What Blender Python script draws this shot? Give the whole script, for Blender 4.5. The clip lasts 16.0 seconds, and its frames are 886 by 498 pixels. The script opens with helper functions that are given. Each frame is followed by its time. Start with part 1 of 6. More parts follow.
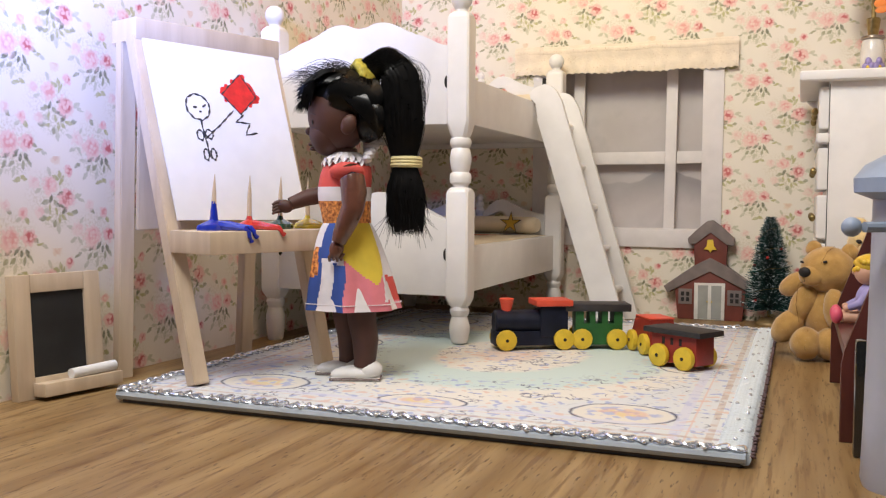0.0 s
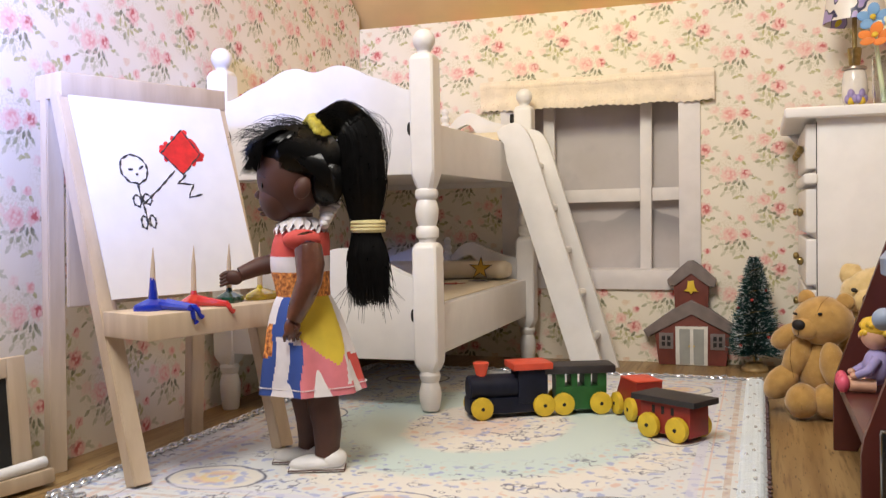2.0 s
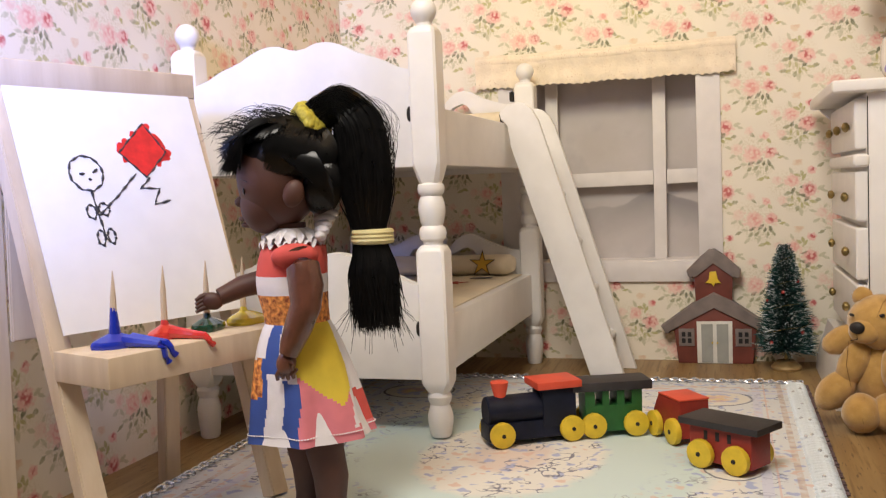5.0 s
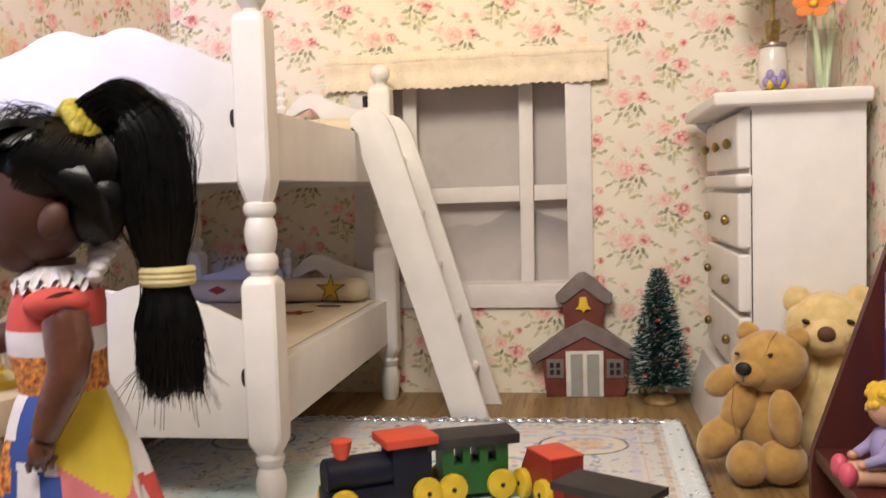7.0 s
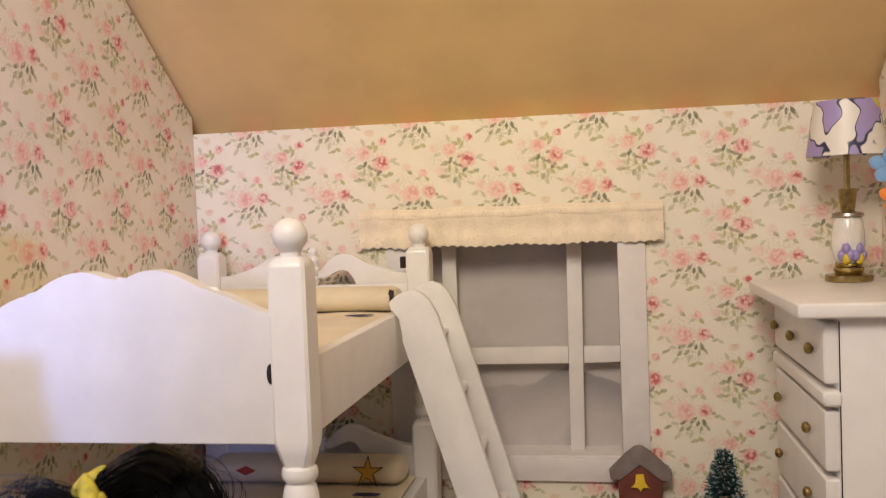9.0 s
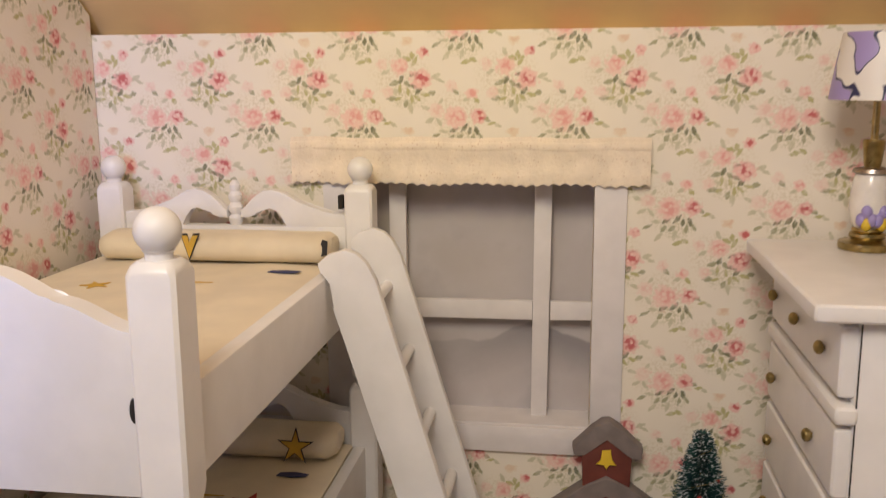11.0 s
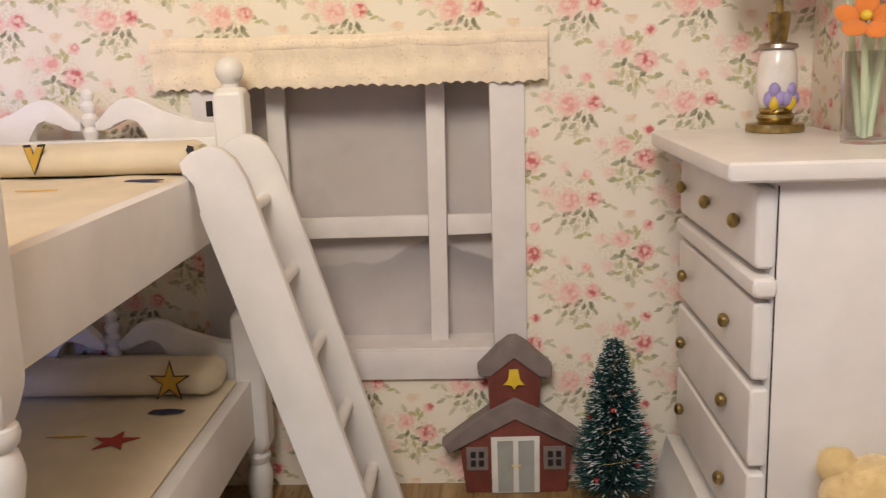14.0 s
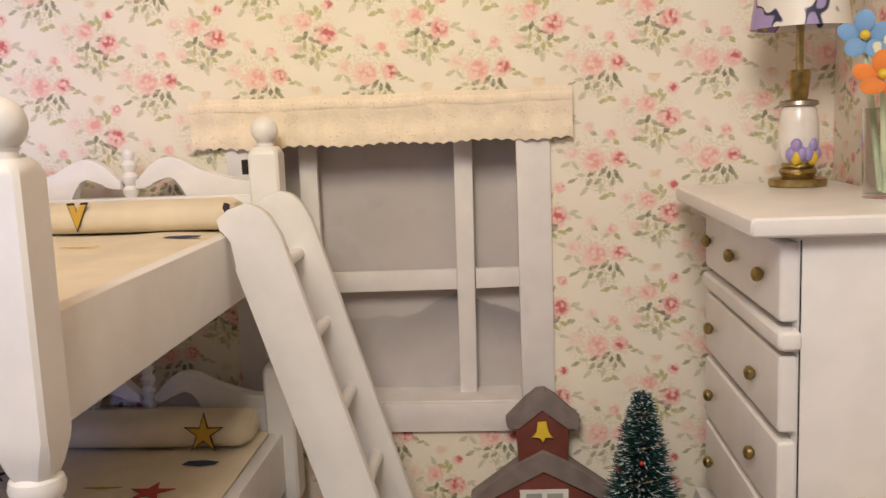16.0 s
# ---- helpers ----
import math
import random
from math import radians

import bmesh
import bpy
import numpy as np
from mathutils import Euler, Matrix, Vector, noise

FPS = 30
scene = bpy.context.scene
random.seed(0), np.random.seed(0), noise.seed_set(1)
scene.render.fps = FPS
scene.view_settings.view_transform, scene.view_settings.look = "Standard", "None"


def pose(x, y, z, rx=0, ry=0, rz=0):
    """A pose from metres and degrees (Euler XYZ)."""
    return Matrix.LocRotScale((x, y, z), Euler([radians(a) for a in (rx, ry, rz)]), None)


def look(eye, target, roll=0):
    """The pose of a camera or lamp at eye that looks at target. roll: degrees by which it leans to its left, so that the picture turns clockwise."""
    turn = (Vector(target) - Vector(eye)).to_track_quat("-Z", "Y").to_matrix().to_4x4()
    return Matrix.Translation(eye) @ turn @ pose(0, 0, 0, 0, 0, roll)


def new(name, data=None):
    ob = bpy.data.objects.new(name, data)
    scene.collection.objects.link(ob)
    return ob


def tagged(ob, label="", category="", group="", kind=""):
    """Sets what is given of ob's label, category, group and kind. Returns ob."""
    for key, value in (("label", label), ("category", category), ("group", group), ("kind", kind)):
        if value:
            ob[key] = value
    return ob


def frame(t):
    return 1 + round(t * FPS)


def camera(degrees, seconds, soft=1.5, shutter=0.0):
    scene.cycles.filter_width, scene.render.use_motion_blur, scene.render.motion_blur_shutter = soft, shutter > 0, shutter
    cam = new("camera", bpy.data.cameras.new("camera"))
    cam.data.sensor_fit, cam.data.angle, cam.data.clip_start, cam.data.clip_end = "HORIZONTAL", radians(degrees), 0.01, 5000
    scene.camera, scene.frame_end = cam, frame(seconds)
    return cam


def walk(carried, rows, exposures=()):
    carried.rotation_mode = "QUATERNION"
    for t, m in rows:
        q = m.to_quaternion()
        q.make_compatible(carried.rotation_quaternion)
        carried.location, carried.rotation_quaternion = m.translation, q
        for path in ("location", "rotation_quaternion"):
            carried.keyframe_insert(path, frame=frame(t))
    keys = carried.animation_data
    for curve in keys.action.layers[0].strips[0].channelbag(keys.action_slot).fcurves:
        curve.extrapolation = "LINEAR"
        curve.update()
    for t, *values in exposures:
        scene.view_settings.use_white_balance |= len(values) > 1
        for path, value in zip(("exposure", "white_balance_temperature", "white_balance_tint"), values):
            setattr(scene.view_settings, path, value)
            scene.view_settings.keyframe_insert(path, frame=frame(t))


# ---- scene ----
cam = camera(51.50, 16.0, soft=1.2, shutter=0.5)
PATH = [
    (0, (0.00672, 0.00364, 0.07488), (-0.35584, 0.93411, 0.02239), 0.38),
    (0.5, (0.00029, 0.01159, 0.07835), (-0.35215, 0.94561, 0.02004), 0.34),
    (1, (-0.00462, 0.02125, 0.08370), (-0.35123, 0.95705, 0.01935), -0.33),
    (1.5, (-0.00532, 0.02992, 0.08876), (-0.34284, 0.96933, 0.02885), -0.83),
    (2, (-0.00673, 0.03635, 0.09311), (-0.33356, 0.98076, 0.05734), -1.05),
    (2.5, (-0.00952, 0.04102, 0.09483), (-0.32870, 0.98846, 0.07291), -1.10),
    (3, (-0.01539, 0.04871, 0.09885), (-0.33200, 0.99708, 0.08017), -1.33),
    (3.5, (-0.01961, 0.06133, 0.10213), (-0.32586, 1.01305, 0.08081), -1.50),
    (4, (-0.02637, 0.07014, 0.10429), (-0.33069, 1.02207, 0.06945), -2.07),
    (4.2, (-0.02839, 0.07135, 0.10667), (-0.33431, 1.02253, 0.06593), -2.27),
    (6.3, (-0.04950, 0.12274, 0.09634), (-0.26889, 1.09407, 0.00477), -1.86),
    (6.5, (-0.04762, 0.12955, 0.09856), (-0.24578, 1.10629, 0.01670), -1.64),
    (7, (-0.04389, 0.14001, 0.10778), (-0.19936, 1.12572, 0.04309), -1.72),
    (7.5, (-0.04969, 0.14432, 0.12290), (-0.17928, 1.13477, 0.07589), -1.85),
    (8, (-0.05588, 0.15277, 0.13862), (-0.19830, 1.14205, 0.10618), -2.16),
    (8.5, (-0.05707, 0.16552, 0.15753), (-0.22262, 1.15106, 0.12145), -2.28),
    (8.7, (-0.05848, 0.16882, 0.16564), (-0.23092, 1.15324, 0.13136), -2.31),
    (10.8, (-0.06454, 0.23433, 0.20496), (-0.19932, 1.21089, 0.03714), -0.30),
    (11, (-0.06136, 0.24460, 0.20335), (-0.20320, 1.21714, 0.01884), -0.39),
    (11.5, (-0.06322, 0.25721, 0.19506), (-0.21479, 1.22162, -0.02160), -0.98),
    (12, (-0.06543, 0.26599, 0.18778), (-0.22083, 1.22504, -0.04902), -1.40),
    (12.5, (-0.06672, 0.27095, 0.18095), (-0.21323, 1.23119, -0.05671), -1.67),
    (13, (-0.06468, 0.27411, 0.17509), (-0.19457, 1.23772, -0.05853), -1.85),
    (13.5, (-0.06141, 0.27273, 0.17144), (-0.15275, 1.24489, -0.04435), -1.75),
    (14, (-0.05724, 0.27036, 0.16843), (-0.10122, 1.24896, -0.03260), -1.81),
    (14.5, (-0.05820, 0.26897, 0.16805), (-0.07738, 1.25059, -0.02182), -1.77),
    (15, (-0.06038, 0.26579, 0.16980), (-0.07575, 1.24985, -0.00740), -1.59),
    (15.5, (-0.05866, 0.26243, 0.17010), (-0.09354, 1.24898, 0.01041), -1.76),
    (16, (-0.05719, 0.26390, 0.17057), (-0.12970, 1.25065, 0.02546), -2.27),
]
EXPOSURES = [(0, 0.03, 5800, 8), (2, -0.02, 5950, 8), (4, -0.10, 6200, 8), (6.5, 0.08, 6100, 10), (8.5, -0.33, 6400, 11), (11, -0.48, 6250, 12), (12, -0.36, 6100, 12), (13.5, -0.24, 6000, 12), (16, -0.26, 6100, 10)]
walk(cam, [(t, look(eye, target, roll)) for t, eye, target, roll in PATH], EXPOSURES)

# ==== world ====
world = bpy.data.worlds.new("room_light")
scene.world = world
world.use_nodes = True
world.node_tree.nodes["Background"].inputs["Color"].default_value = (1.0, 0.92, 0.84, 1)
world.node_tree.nodes["Background"].inputs["Strength"].default_value = 0.07


def area_lamp(name, eye, target, size, watts, colour):
    data = bpy.data.lights.new(name, "AREA")
    data.shape, data.size, data.energy, data.color = "DISK", size, watts, colour
    ob = new(name, data)
    ob.matrix_world = look(eye, target)
    return ob


area_lamp("warm_lamp", (-0.12, 0.06, 0.50), (-0.07, 0.50, 0.10), 0.22, 2.8, (1.0, 0.895, 0.765))
area_lamp("cool_lamp", (-0.160, 0.095, 0.185), (-0.268, 0.265, 0.180), 0.04, 0.27, (0.26, 0.37, 1.0)).data.spread = radians(66)
glow = bpy.data.lights.new("yellow_spot", "SPOT")
glow.energy, glow.color, glow.spot_size, glow.spot_blend, glow.shadow_soft_size = 0.72, (1.0, 0.80, 0.14), radians(36), 1.0, 0.02
new("yellow_spot", glow).matrix_world = look((-0.10, 0.33, 0.36), (-0.115, 0.617, 0.206))


# ---- materials ----
def nodes_of(m):
    nt = m.node_tree
    return nt, nt.nodes, nt.links


def mat(name, col, rough=0.5, metal=0.0, var=0.08, scale=120.0, bump=0.15, bscale=900.0, coat=0.0, sheen=0.0, stretch=(1, 1, 1), spots=None, depth=0.0002):
    m = bpy.data.materials.new(name)
    m.use_nodes = True
    nt, ns, ln = nodes_of(m)
    bsdf = ns["Principled BSDF"]
    tc, mp = ns.new("ShaderNodeTexCoord"), ns.new("ShaderNodeMapping")
    mp.inputs["Scale"].default_value = stretch
    ln.new(tc.outputs["Object"], mp.inputs["Vector"])
    n1, n2, mix = ns.new("ShaderNodeTexNoise"), ns.new("ShaderNodeTexNoise"), ns.new("ShaderNodeMix")
    n1.inputs["Scale"].default_value, n1.inputs["Detail"].default_value = scale, 5
    n2.inputs["Scale"].default_value, n2.inputs["Detail"].default_value = bscale, 3
    ln.new(mp.outputs[0], n1.inputs["Vector"]), ln.new(mp.outputs[0], n2.inputs["Vector"])
    mix.data_type = "RGBA"
    mix.inputs[6].default_value = (*[max(0, c * (1 - var)) for c in col], 1)
    mix.inputs[7].default_value = (*[min(1, c * (1 + var)) for c in (spots or col)], 1)
    ramp = ns.new("ShaderNodeMapRange")
    ramp.inputs[1].default_value, ramp.inputs[2].default_value = 0.35, 0.65
    ln.new(n1.outputs[0], ramp.inputs[0])
    ln.new(ramp.outputs[0], mix.inputs[0])
    ln.new(mix.outputs[2], bsdf.inputs["Base Color"])
    rr = ns.new("ShaderNodeMapRange")
    rr.inputs[3].default_value, rr.inputs[4].default_value = rough - 0.07, rough + 0.07
    ln.new(n1.outputs[0], rr.inputs[0]), ln.new(rr.outputs[0], bsdf.inputs["Roughness"])
    bsdf.inputs["Metallic"].default_value = metal
    bsdf.inputs["Coat Weight"].default_value = coat
    bsdf.inputs["Sheen Weight"].default_value = sheen
    if bump:
        b = ns.new("ShaderNodeBump")
        b.inputs["Strength"].default_value, b.inputs["Distance"].default_value = bump, depth
        ln.new(n2.outputs[0], b.inputs["Height"]), ln.new(b.outputs[0], bsdf.inputs["Normal"])
    return m


def math_node(nt, op, a, b=None):
    n = nt.nodes.new("ShaderNodeMath")
    n.operation = op
    for i, v in enumerate((a, b)):
        if v is None:
            continue
        if isinstance(v, (int, float)):
            n.inputs[i].default_value = v
        else:
            nt.links.new(v, n.inputs[i])
    return n.outputs[0]


def vec_node(nt, op, a, b=None):
    n = nt.nodes.new("ShaderNodeVectorMath")
    n.operation = op
    for i, v in enumerate((a, b)):
        if v is None:
            continue
        if isinstance(v, tuple):
            n.inputs[i].default_value = v
        else:
            nt.links.new(v, n.inputs[i])
    return n.outputs["Value"] if op == "LENGTH" else n.outputs[0]


def blob_distance(nt, vec, loc, size, turn=0.0):
    """0 in the middle of an ellipse, 1 on its rim."""
    n = nt.nodes.new("ShaderNodeMapping")
    n.vector_type = "TEXTURE"
    n.inputs["Location"].default_value = (loc[0], loc[1], 0)
    n.inputs["Rotation"].default_value = (0, 0, radians(turn))
    n.inputs["Scale"].default_value = (size[0], size[1], 1)
    nt.links.new(vec, n.inputs["Vector"])
    return vec_node(nt, "LENGTH", n.outputs[0])


def ramp_node(nt, fac, *stops):
    n = nt.nodes.new("ShaderNodeValToRGB")
    nt.links.new(fac, n.inputs[0])
    els = n.color_ramp.elements
    while len(els) < len(stops):
        els.new(0.5)
    for e, (p, c) in zip(els, stops):
        e.position, e.color = p, (*c, 1)
    return n.outputs[0]


def range_node(nt, v, a, b, c=0.0, d=1.0):
    n = nt.nodes.new("ShaderNodeMapRange")
    nt.links.new(v, n.inputs[0])
    for i, k in enumerate((a, b, c, d)):
        n.inputs[i + 1].default_value = k
    return n.outputs[0]


def mix_node(nt, fac, a, b):
    n = nt.nodes.new("ShaderNodeMix")
    n.data_type = "RGBA"
    nt.links.new(fac, n.inputs[0])
    for i, v in ((6, a), (7, b)):
        if isinstance(v, tuple):
            n.inputs[i].default_value = (*v, 1)
        else:
            nt.links.new(v, n.inputs[i])
    return n.outputs[2]


def noise_node(nt, vec, scale, detail=2.0, colour=False):
    n = nt.nodes.new("ShaderNodeTexNoise")
    n.inputs["Scale"].default_value, n.inputs["Detail"].default_value = scale, detail
    nt.links.new(vec, n.inputs["Vector"])
    return n.outputs["Color" if colour else 0]


CREAM = (0.82, 0.755, 0.635)
PITCH_X, PITCH_Z = 0.0428, 0.0361


def leaf_shape(nt, vec, loc, size, turn):
    """0 on the leaf's rib, 1 on its pointed outline."""
    n = nt.nodes.new("ShaderNodeMapping")
    n.vector_type = "TEXTURE"
    n.inputs["Location"].default_value = (loc[0], loc[1], 0)
    n.inputs["Rotation"].default_value = (0, 0, radians(turn))
    n.inputs["Scale"].default_value = (size[0], size[1], 1)
    nt.links.new(vec, n.inputs["Vector"])
    sp = nt.nodes.new("ShaderNodeSeparateXYZ")
    nt.links.new(n.outputs[0], sp.inputs[0])
    return math_node(nt, "ADD", math_node(nt, "ABSOLUTE", sp.outputs[1]), math_node(nt, "MULTIPLY", sp.outputs[0], sp.outputs[0]))


def sprays(rnd):
    """The leaves of the two bunches: x, z, length, width, turn, ink."""
    grey, olive, dark, pale = (0.36, 0.35, 0.20), (0.47, 0.44, 0.19), (0.17, 0.175, 0.09), (0.58, 0.55, 0.38)
    first, second = [], []
    for x, z, turn, ink in ((-0.0098, -0.0052, 200, dark), (-0.0056, -0.0044, 215, dark), (-0.0034, -0.0058, 250, dark), (-0.0006, -0.0056, 300, dark), (-0.0020, -0.0086, 262, grey), (0.0010, -0.0078, 310, grey), (-0.0076, -0.0082, 215, grey), (-0.0110, -0.0086, 240, grey), (-0.0140, -0.0058, 190, pale), (-0.0172, -0.0076, 215, grey), (-0.0128, -0.0118, 235, pale), (-0.0066, -0.0112, 250, pale), (-0.0020, -0.0134, 330, olive), (-0.0050, -0.0142, 200, olive), (0.0056, -0.0026, 20, olive), (0.0080, -0.0034, 330, pale), (0.0036, -0.0010, 340, grey), (-0.0092, 0.0102, 320, grey), (-0.0046, 0.0070, 200, pale), (-0.0006, 0.0066, 320, olive), (-0.0196, -0.0014, 220, pale), (-0.0214, 0.0036, 160, pale), (-0.0152, 0.0062, 60, pale), (-0.0160, -0.0020, 300, pale)):
        first.append((x, z, rnd.uniform(0.0017, 0.0024), rnd.uniform(0.0007, 0.0010), turn + rnd.uniform(-14, 14), ink))
    for x, z, turn, ink in ((-0.0112, -0.0022, 200, grey), (-0.0086, -0.0010, 240, dark), (-0.0062, -0.0026, 300, grey), (-0.0092, -0.0048, 250, olive), (-0.0058, -0.0056, 280, olive), (-0.0034, -0.0036, 330, dark), (-0.0042, -0.0088, 275, olive), (-0.0100, -0.0086, 210, olive), (-0.0128, -0.0084, 195, grey), (-0.0066, -0.0106, 250, grey), (-0.0020, -0.0082, 320, olive), (0.0014, -0.0070, 350, olive), (0.0040, -0.0062, 20, grey), (-0.0016, -0.0054, 60, dark), (0.0056, 0.0004, 20, pale), (0.0072, -0.0012, 340, pale), (-0.0040, 0.0086, 110, olive), (-0.0062, 0.0074, 150, olive), (-0.0030, 0.0064, 60, olive), (-0.0094, 0.0098, 120, pale), (-0.0034, 0.0012, 20, dark), (-0.0048, -0.0124, 275, pale), (-0.0150, 0.0022, 220, pale), (-0.0110, -0.0056, 160, pale)):
        second.append((x, z, rnd.uniform(0.0017, 0.0025), rnd.uniform(0.0007, 0.0011), turn + rnd.uniform(-14, 14), ink))
    return first, second


def wallpaper(name, axis, sign, home):
    """Cream paper printed with rose bunches in a half-drop repeat. home: where one red rose of the first bunch lies."""
    m = bpy.data.materials.new(name)
    m.use_nodes = True
    nt, ns, ln = nodes_of(m)
    bsdf = ns["Principled BSDF"]
    tc, sp, cb = ns.new("ShaderNodeTexCoord"), ns.new("ShaderNodeSeparateXYZ"), ns.new("ShaderNodeCombineXYZ")
    ln.new(tc.outputs["Object"], sp.inputs[0])
    u = math_node(nt, "MULTIPLY", sp.outputs[axis], sign)
    ln.new(u, cb.inputs[0]), ln.new(sp.outputs["Z"], cb.inputs[1])
    flat = cb.outputs[0]
    wob = vec_node(nt, "SUBTRACT", noise_node(nt, flat, 700, 2, True), (0.5, 0.5, 0.5))
    warped = vec_node(nt, "ADD", flat, vec_node(nt, "MULTIPLY", wob, (0.0014, 0.0014, 0)))
    cells = ns.new("ShaderNodeTexVoronoi")
    cells.feature = "SMOOTH_F1"
    cells.inputs["Scale"].default_value = 640
    ln.new(warped, cells.inputs["Vector"])
    petal = cells.outputs["Distance"]
    wash = noise_node(nt, flat, 420, 2)
    rag = noise_node(nt, flat, 900, 3)
    big = noise_node(nt, flat, 35, 3)
    paper = mix_node(nt, range_node(nt, big, 0.35, 0.65), CREAM, tuple(c * 1.04 for c in CREAM))
    # blooms: x, z, radius, kind (0 faded, 1 pink, 2 deep red heart, 3 sandy bud)
    bunches = (
        ((0, 0), ((-0.0172, 0.0026, 0.0032, 0), (-0.0108, 0.0124, 0.0024, 0), (-0.0092, -0.0006, 0.0049, 1), (-0.0026, 0.0094, 0.0023, 1), (0, 0, 0.0034, 2))),
        ((0.0200, -0.0203), ((-0.0168, 0.0052, 0.0026, 0), (-0.0142, -0.0060, 0.0026, 0), (-0.0060, 0.0148, 0.0024, 3), (-0.0092, 0.0043, 0.0038, 1), (0.0006, 0.0100, 0.0022, 2), (-0.0006, -0.0008, 0.0042, 2))),
    )
    colour = paper
    for ((ox, oz), blooms), leaves in zip(bunches, sprays(random.Random(5))):
        shifted = vec_node(nt, "SUBTRACT", warped, (home[0] + ox - PITCH_X * 0.62, home[1] + oz - PITCH_Z * 0.56, 0))
        wrap = nt.nodes.new("ShaderNodeVectorMath")
        wrap.operation = "MODULO"
        lift = vec_node(nt, "ADD", shifted, (PITCH_X * 40, PITCH_Z * 40, 0))
        ln.new(lift, wrap.inputs[0])
        wrap.inputs[1].default_value = (PITCH_X, PITCH_Z, 1)
        local = vec_node(nt, "SUBTRACT", wrap.outputs[0], (PITCH_X * 0.62, PITCH_Z * 0.56, 0))
        for x, z, rx, rz, ink in ((-0.0060, -0.0080, 0.0085, 0.0052, (0.52, 0.50, 0.30)), (-0.0085, 0.0010, 0.0140, 0.0110, (0.70, 0.62, 0.46))):
            d = blob_distance(nt, local, (x, z), (rx, rz), 0)
            mask = math_node(nt, "MULTIPLY", range_node(nt, d, 1.05, 0.55), range_node(nt, rag, 0.45, 0.62, 0.0, 0.75))
            colour = mix_node(nt, mask, colour, ink)
        for x, z, a, b, turn, ink in leaves:
            d = leaf_shape(nt, local, (x, z), (a, b), turn)
            mask = math_node(nt, "MULTIPLY", range_node(nt, math_node(nt, "ADD", d, math_node(nt, "MULTIPLY", math_node(nt, "SUBTRACT", rag, 0.5), 1.1)), 1.2, 0.7), range_node(nt, wash, 0.30, 0.55, 0.6, 0.95))
            colour = mix_node(nt, mask, colour, ink)
        for x, z, r, kind in blooms:
            d = blob_distance(nt, local, (x, z), (r * 1.08, r), 0)
            heart = blob_distance(nt, local, (x + r * 0.18, z + r * 0.12), (r * 0.62, r * 0.62), 0)
            pale = ((0.84, 0.66, 0.56), (0.84, 0.56, 0.48), (0.82, 0.50, 0.44), (0.78, 0.62, 0.44))[kind]
            deep = ((0.78, 0.50, 0.42), (0.76, 0.33, 0.29), (0.56, 0.12, 0.12), (0.72, 0.48, 0.32))[kind]
            edge = math_node(nt, "ADD", d, math_node(nt, "MULTIPLY", math_node(nt, "SUBTRACT", petal, 0.42), 0.9))
            mask = math_node(nt, "MULTIPLY", range_node(nt, edge, 1.12, 0.62), (0.72, 0.85, 0.92, 0.75)[kind])
            colour = mix_node(nt, mask, colour, pale)
            folds = math_node(nt, "MULTIPLY", range_node(nt, petal, 0.34, 0.56), range_node(nt, heart, 1.35, 0.75))
            colour = mix_node(nt, math_node(nt, "MULTIPLY", folds, (0.6, 0.8, 0.95, 0.5)[kind]), colour, deep)
            if kind in (1, 2):
                light = math_node(nt, "MULTIPLY", range_node(nt, petal, 0.26, 0.14), range_node(nt, d, 0.95, 0.5))
                colour = mix_node(nt, math_node(nt, "MULTIPLY", light, 0.55), colour, (0.86, 0.70, 0.62))
    ln.new(colour, bsdf.inputs["Base Color"])
    bsdf.inputs["Roughness"].default_value = 0.62
    bp = ns.new("ShaderNodeBump")
    bp.inputs["Strength"].default_value, bp.inputs["Distance"].default_value = 0.12, 0.0002
    ln.new(noise_node(nt, flat, 1500, 2), bp.inputs["Height"]), ln.new(bp.outputs[0], bsdf.inputs["Normal"])
    return m


def wood_floor():
    m = mat("oak_laminate", (0.285, 0.185, 0.078), 0.42, var=0.07, scale=60, bump=0.2, bscale=500, stretch=(1, 0.10, 1), spots=(0.34, 0.232, 0.105))
    nt, ns, ln = nodes_of(m)
    bsdf = ns["Principled BSDF"]
    tc, mp = ns.new("ShaderNodeTexCoord"), ns.new("ShaderNodeMapping")
    mp.inputs["Scale"].default_value = (1, 0.055, 1)
    mp.inputs["Rotation"].default_value = (0, 0, radians(6))
    ln.new(tc.outputs["Object"], mp.inputs["Vector"])
    base = bsdf.inputs["Base Color"].links[0].from_socket
    broad = range_node(nt, noise_node(nt, mp.outputs[0], 150, 3), 0.40, 0.64, 0, 0.8)
    col = mix_node(nt, broad, base, (0.195, 0.112, 0.040))
    streak = range_node(nt, noise_node(nt, mp.outputs[0], 460, 4), 0.53, 0.64, 0, 0.75)
    col = mix_node(nt, streak, col, (0.150, 0.078, 0.026))
    fleck = ns.new("ShaderNodeMapping")
    fleck.inputs["Scale"].default_value = (1, 0.13, 1)
    fleck.inputs["Rotation"].default_value = (0, 0, radians(6))
    ln.new(tc.outputs["Object"], fleck.inputs["Vector"])
    pore = range_node(nt, noise_node(nt, fleck.outputs[0], 950, 2), 0.625, 0.70, 0, 0.85)
    col = mix_node(nt, pore, col, (0.075, 0.036, 0.013))
    ln.new(col, bsdf.inputs["Base Color"])
    return m


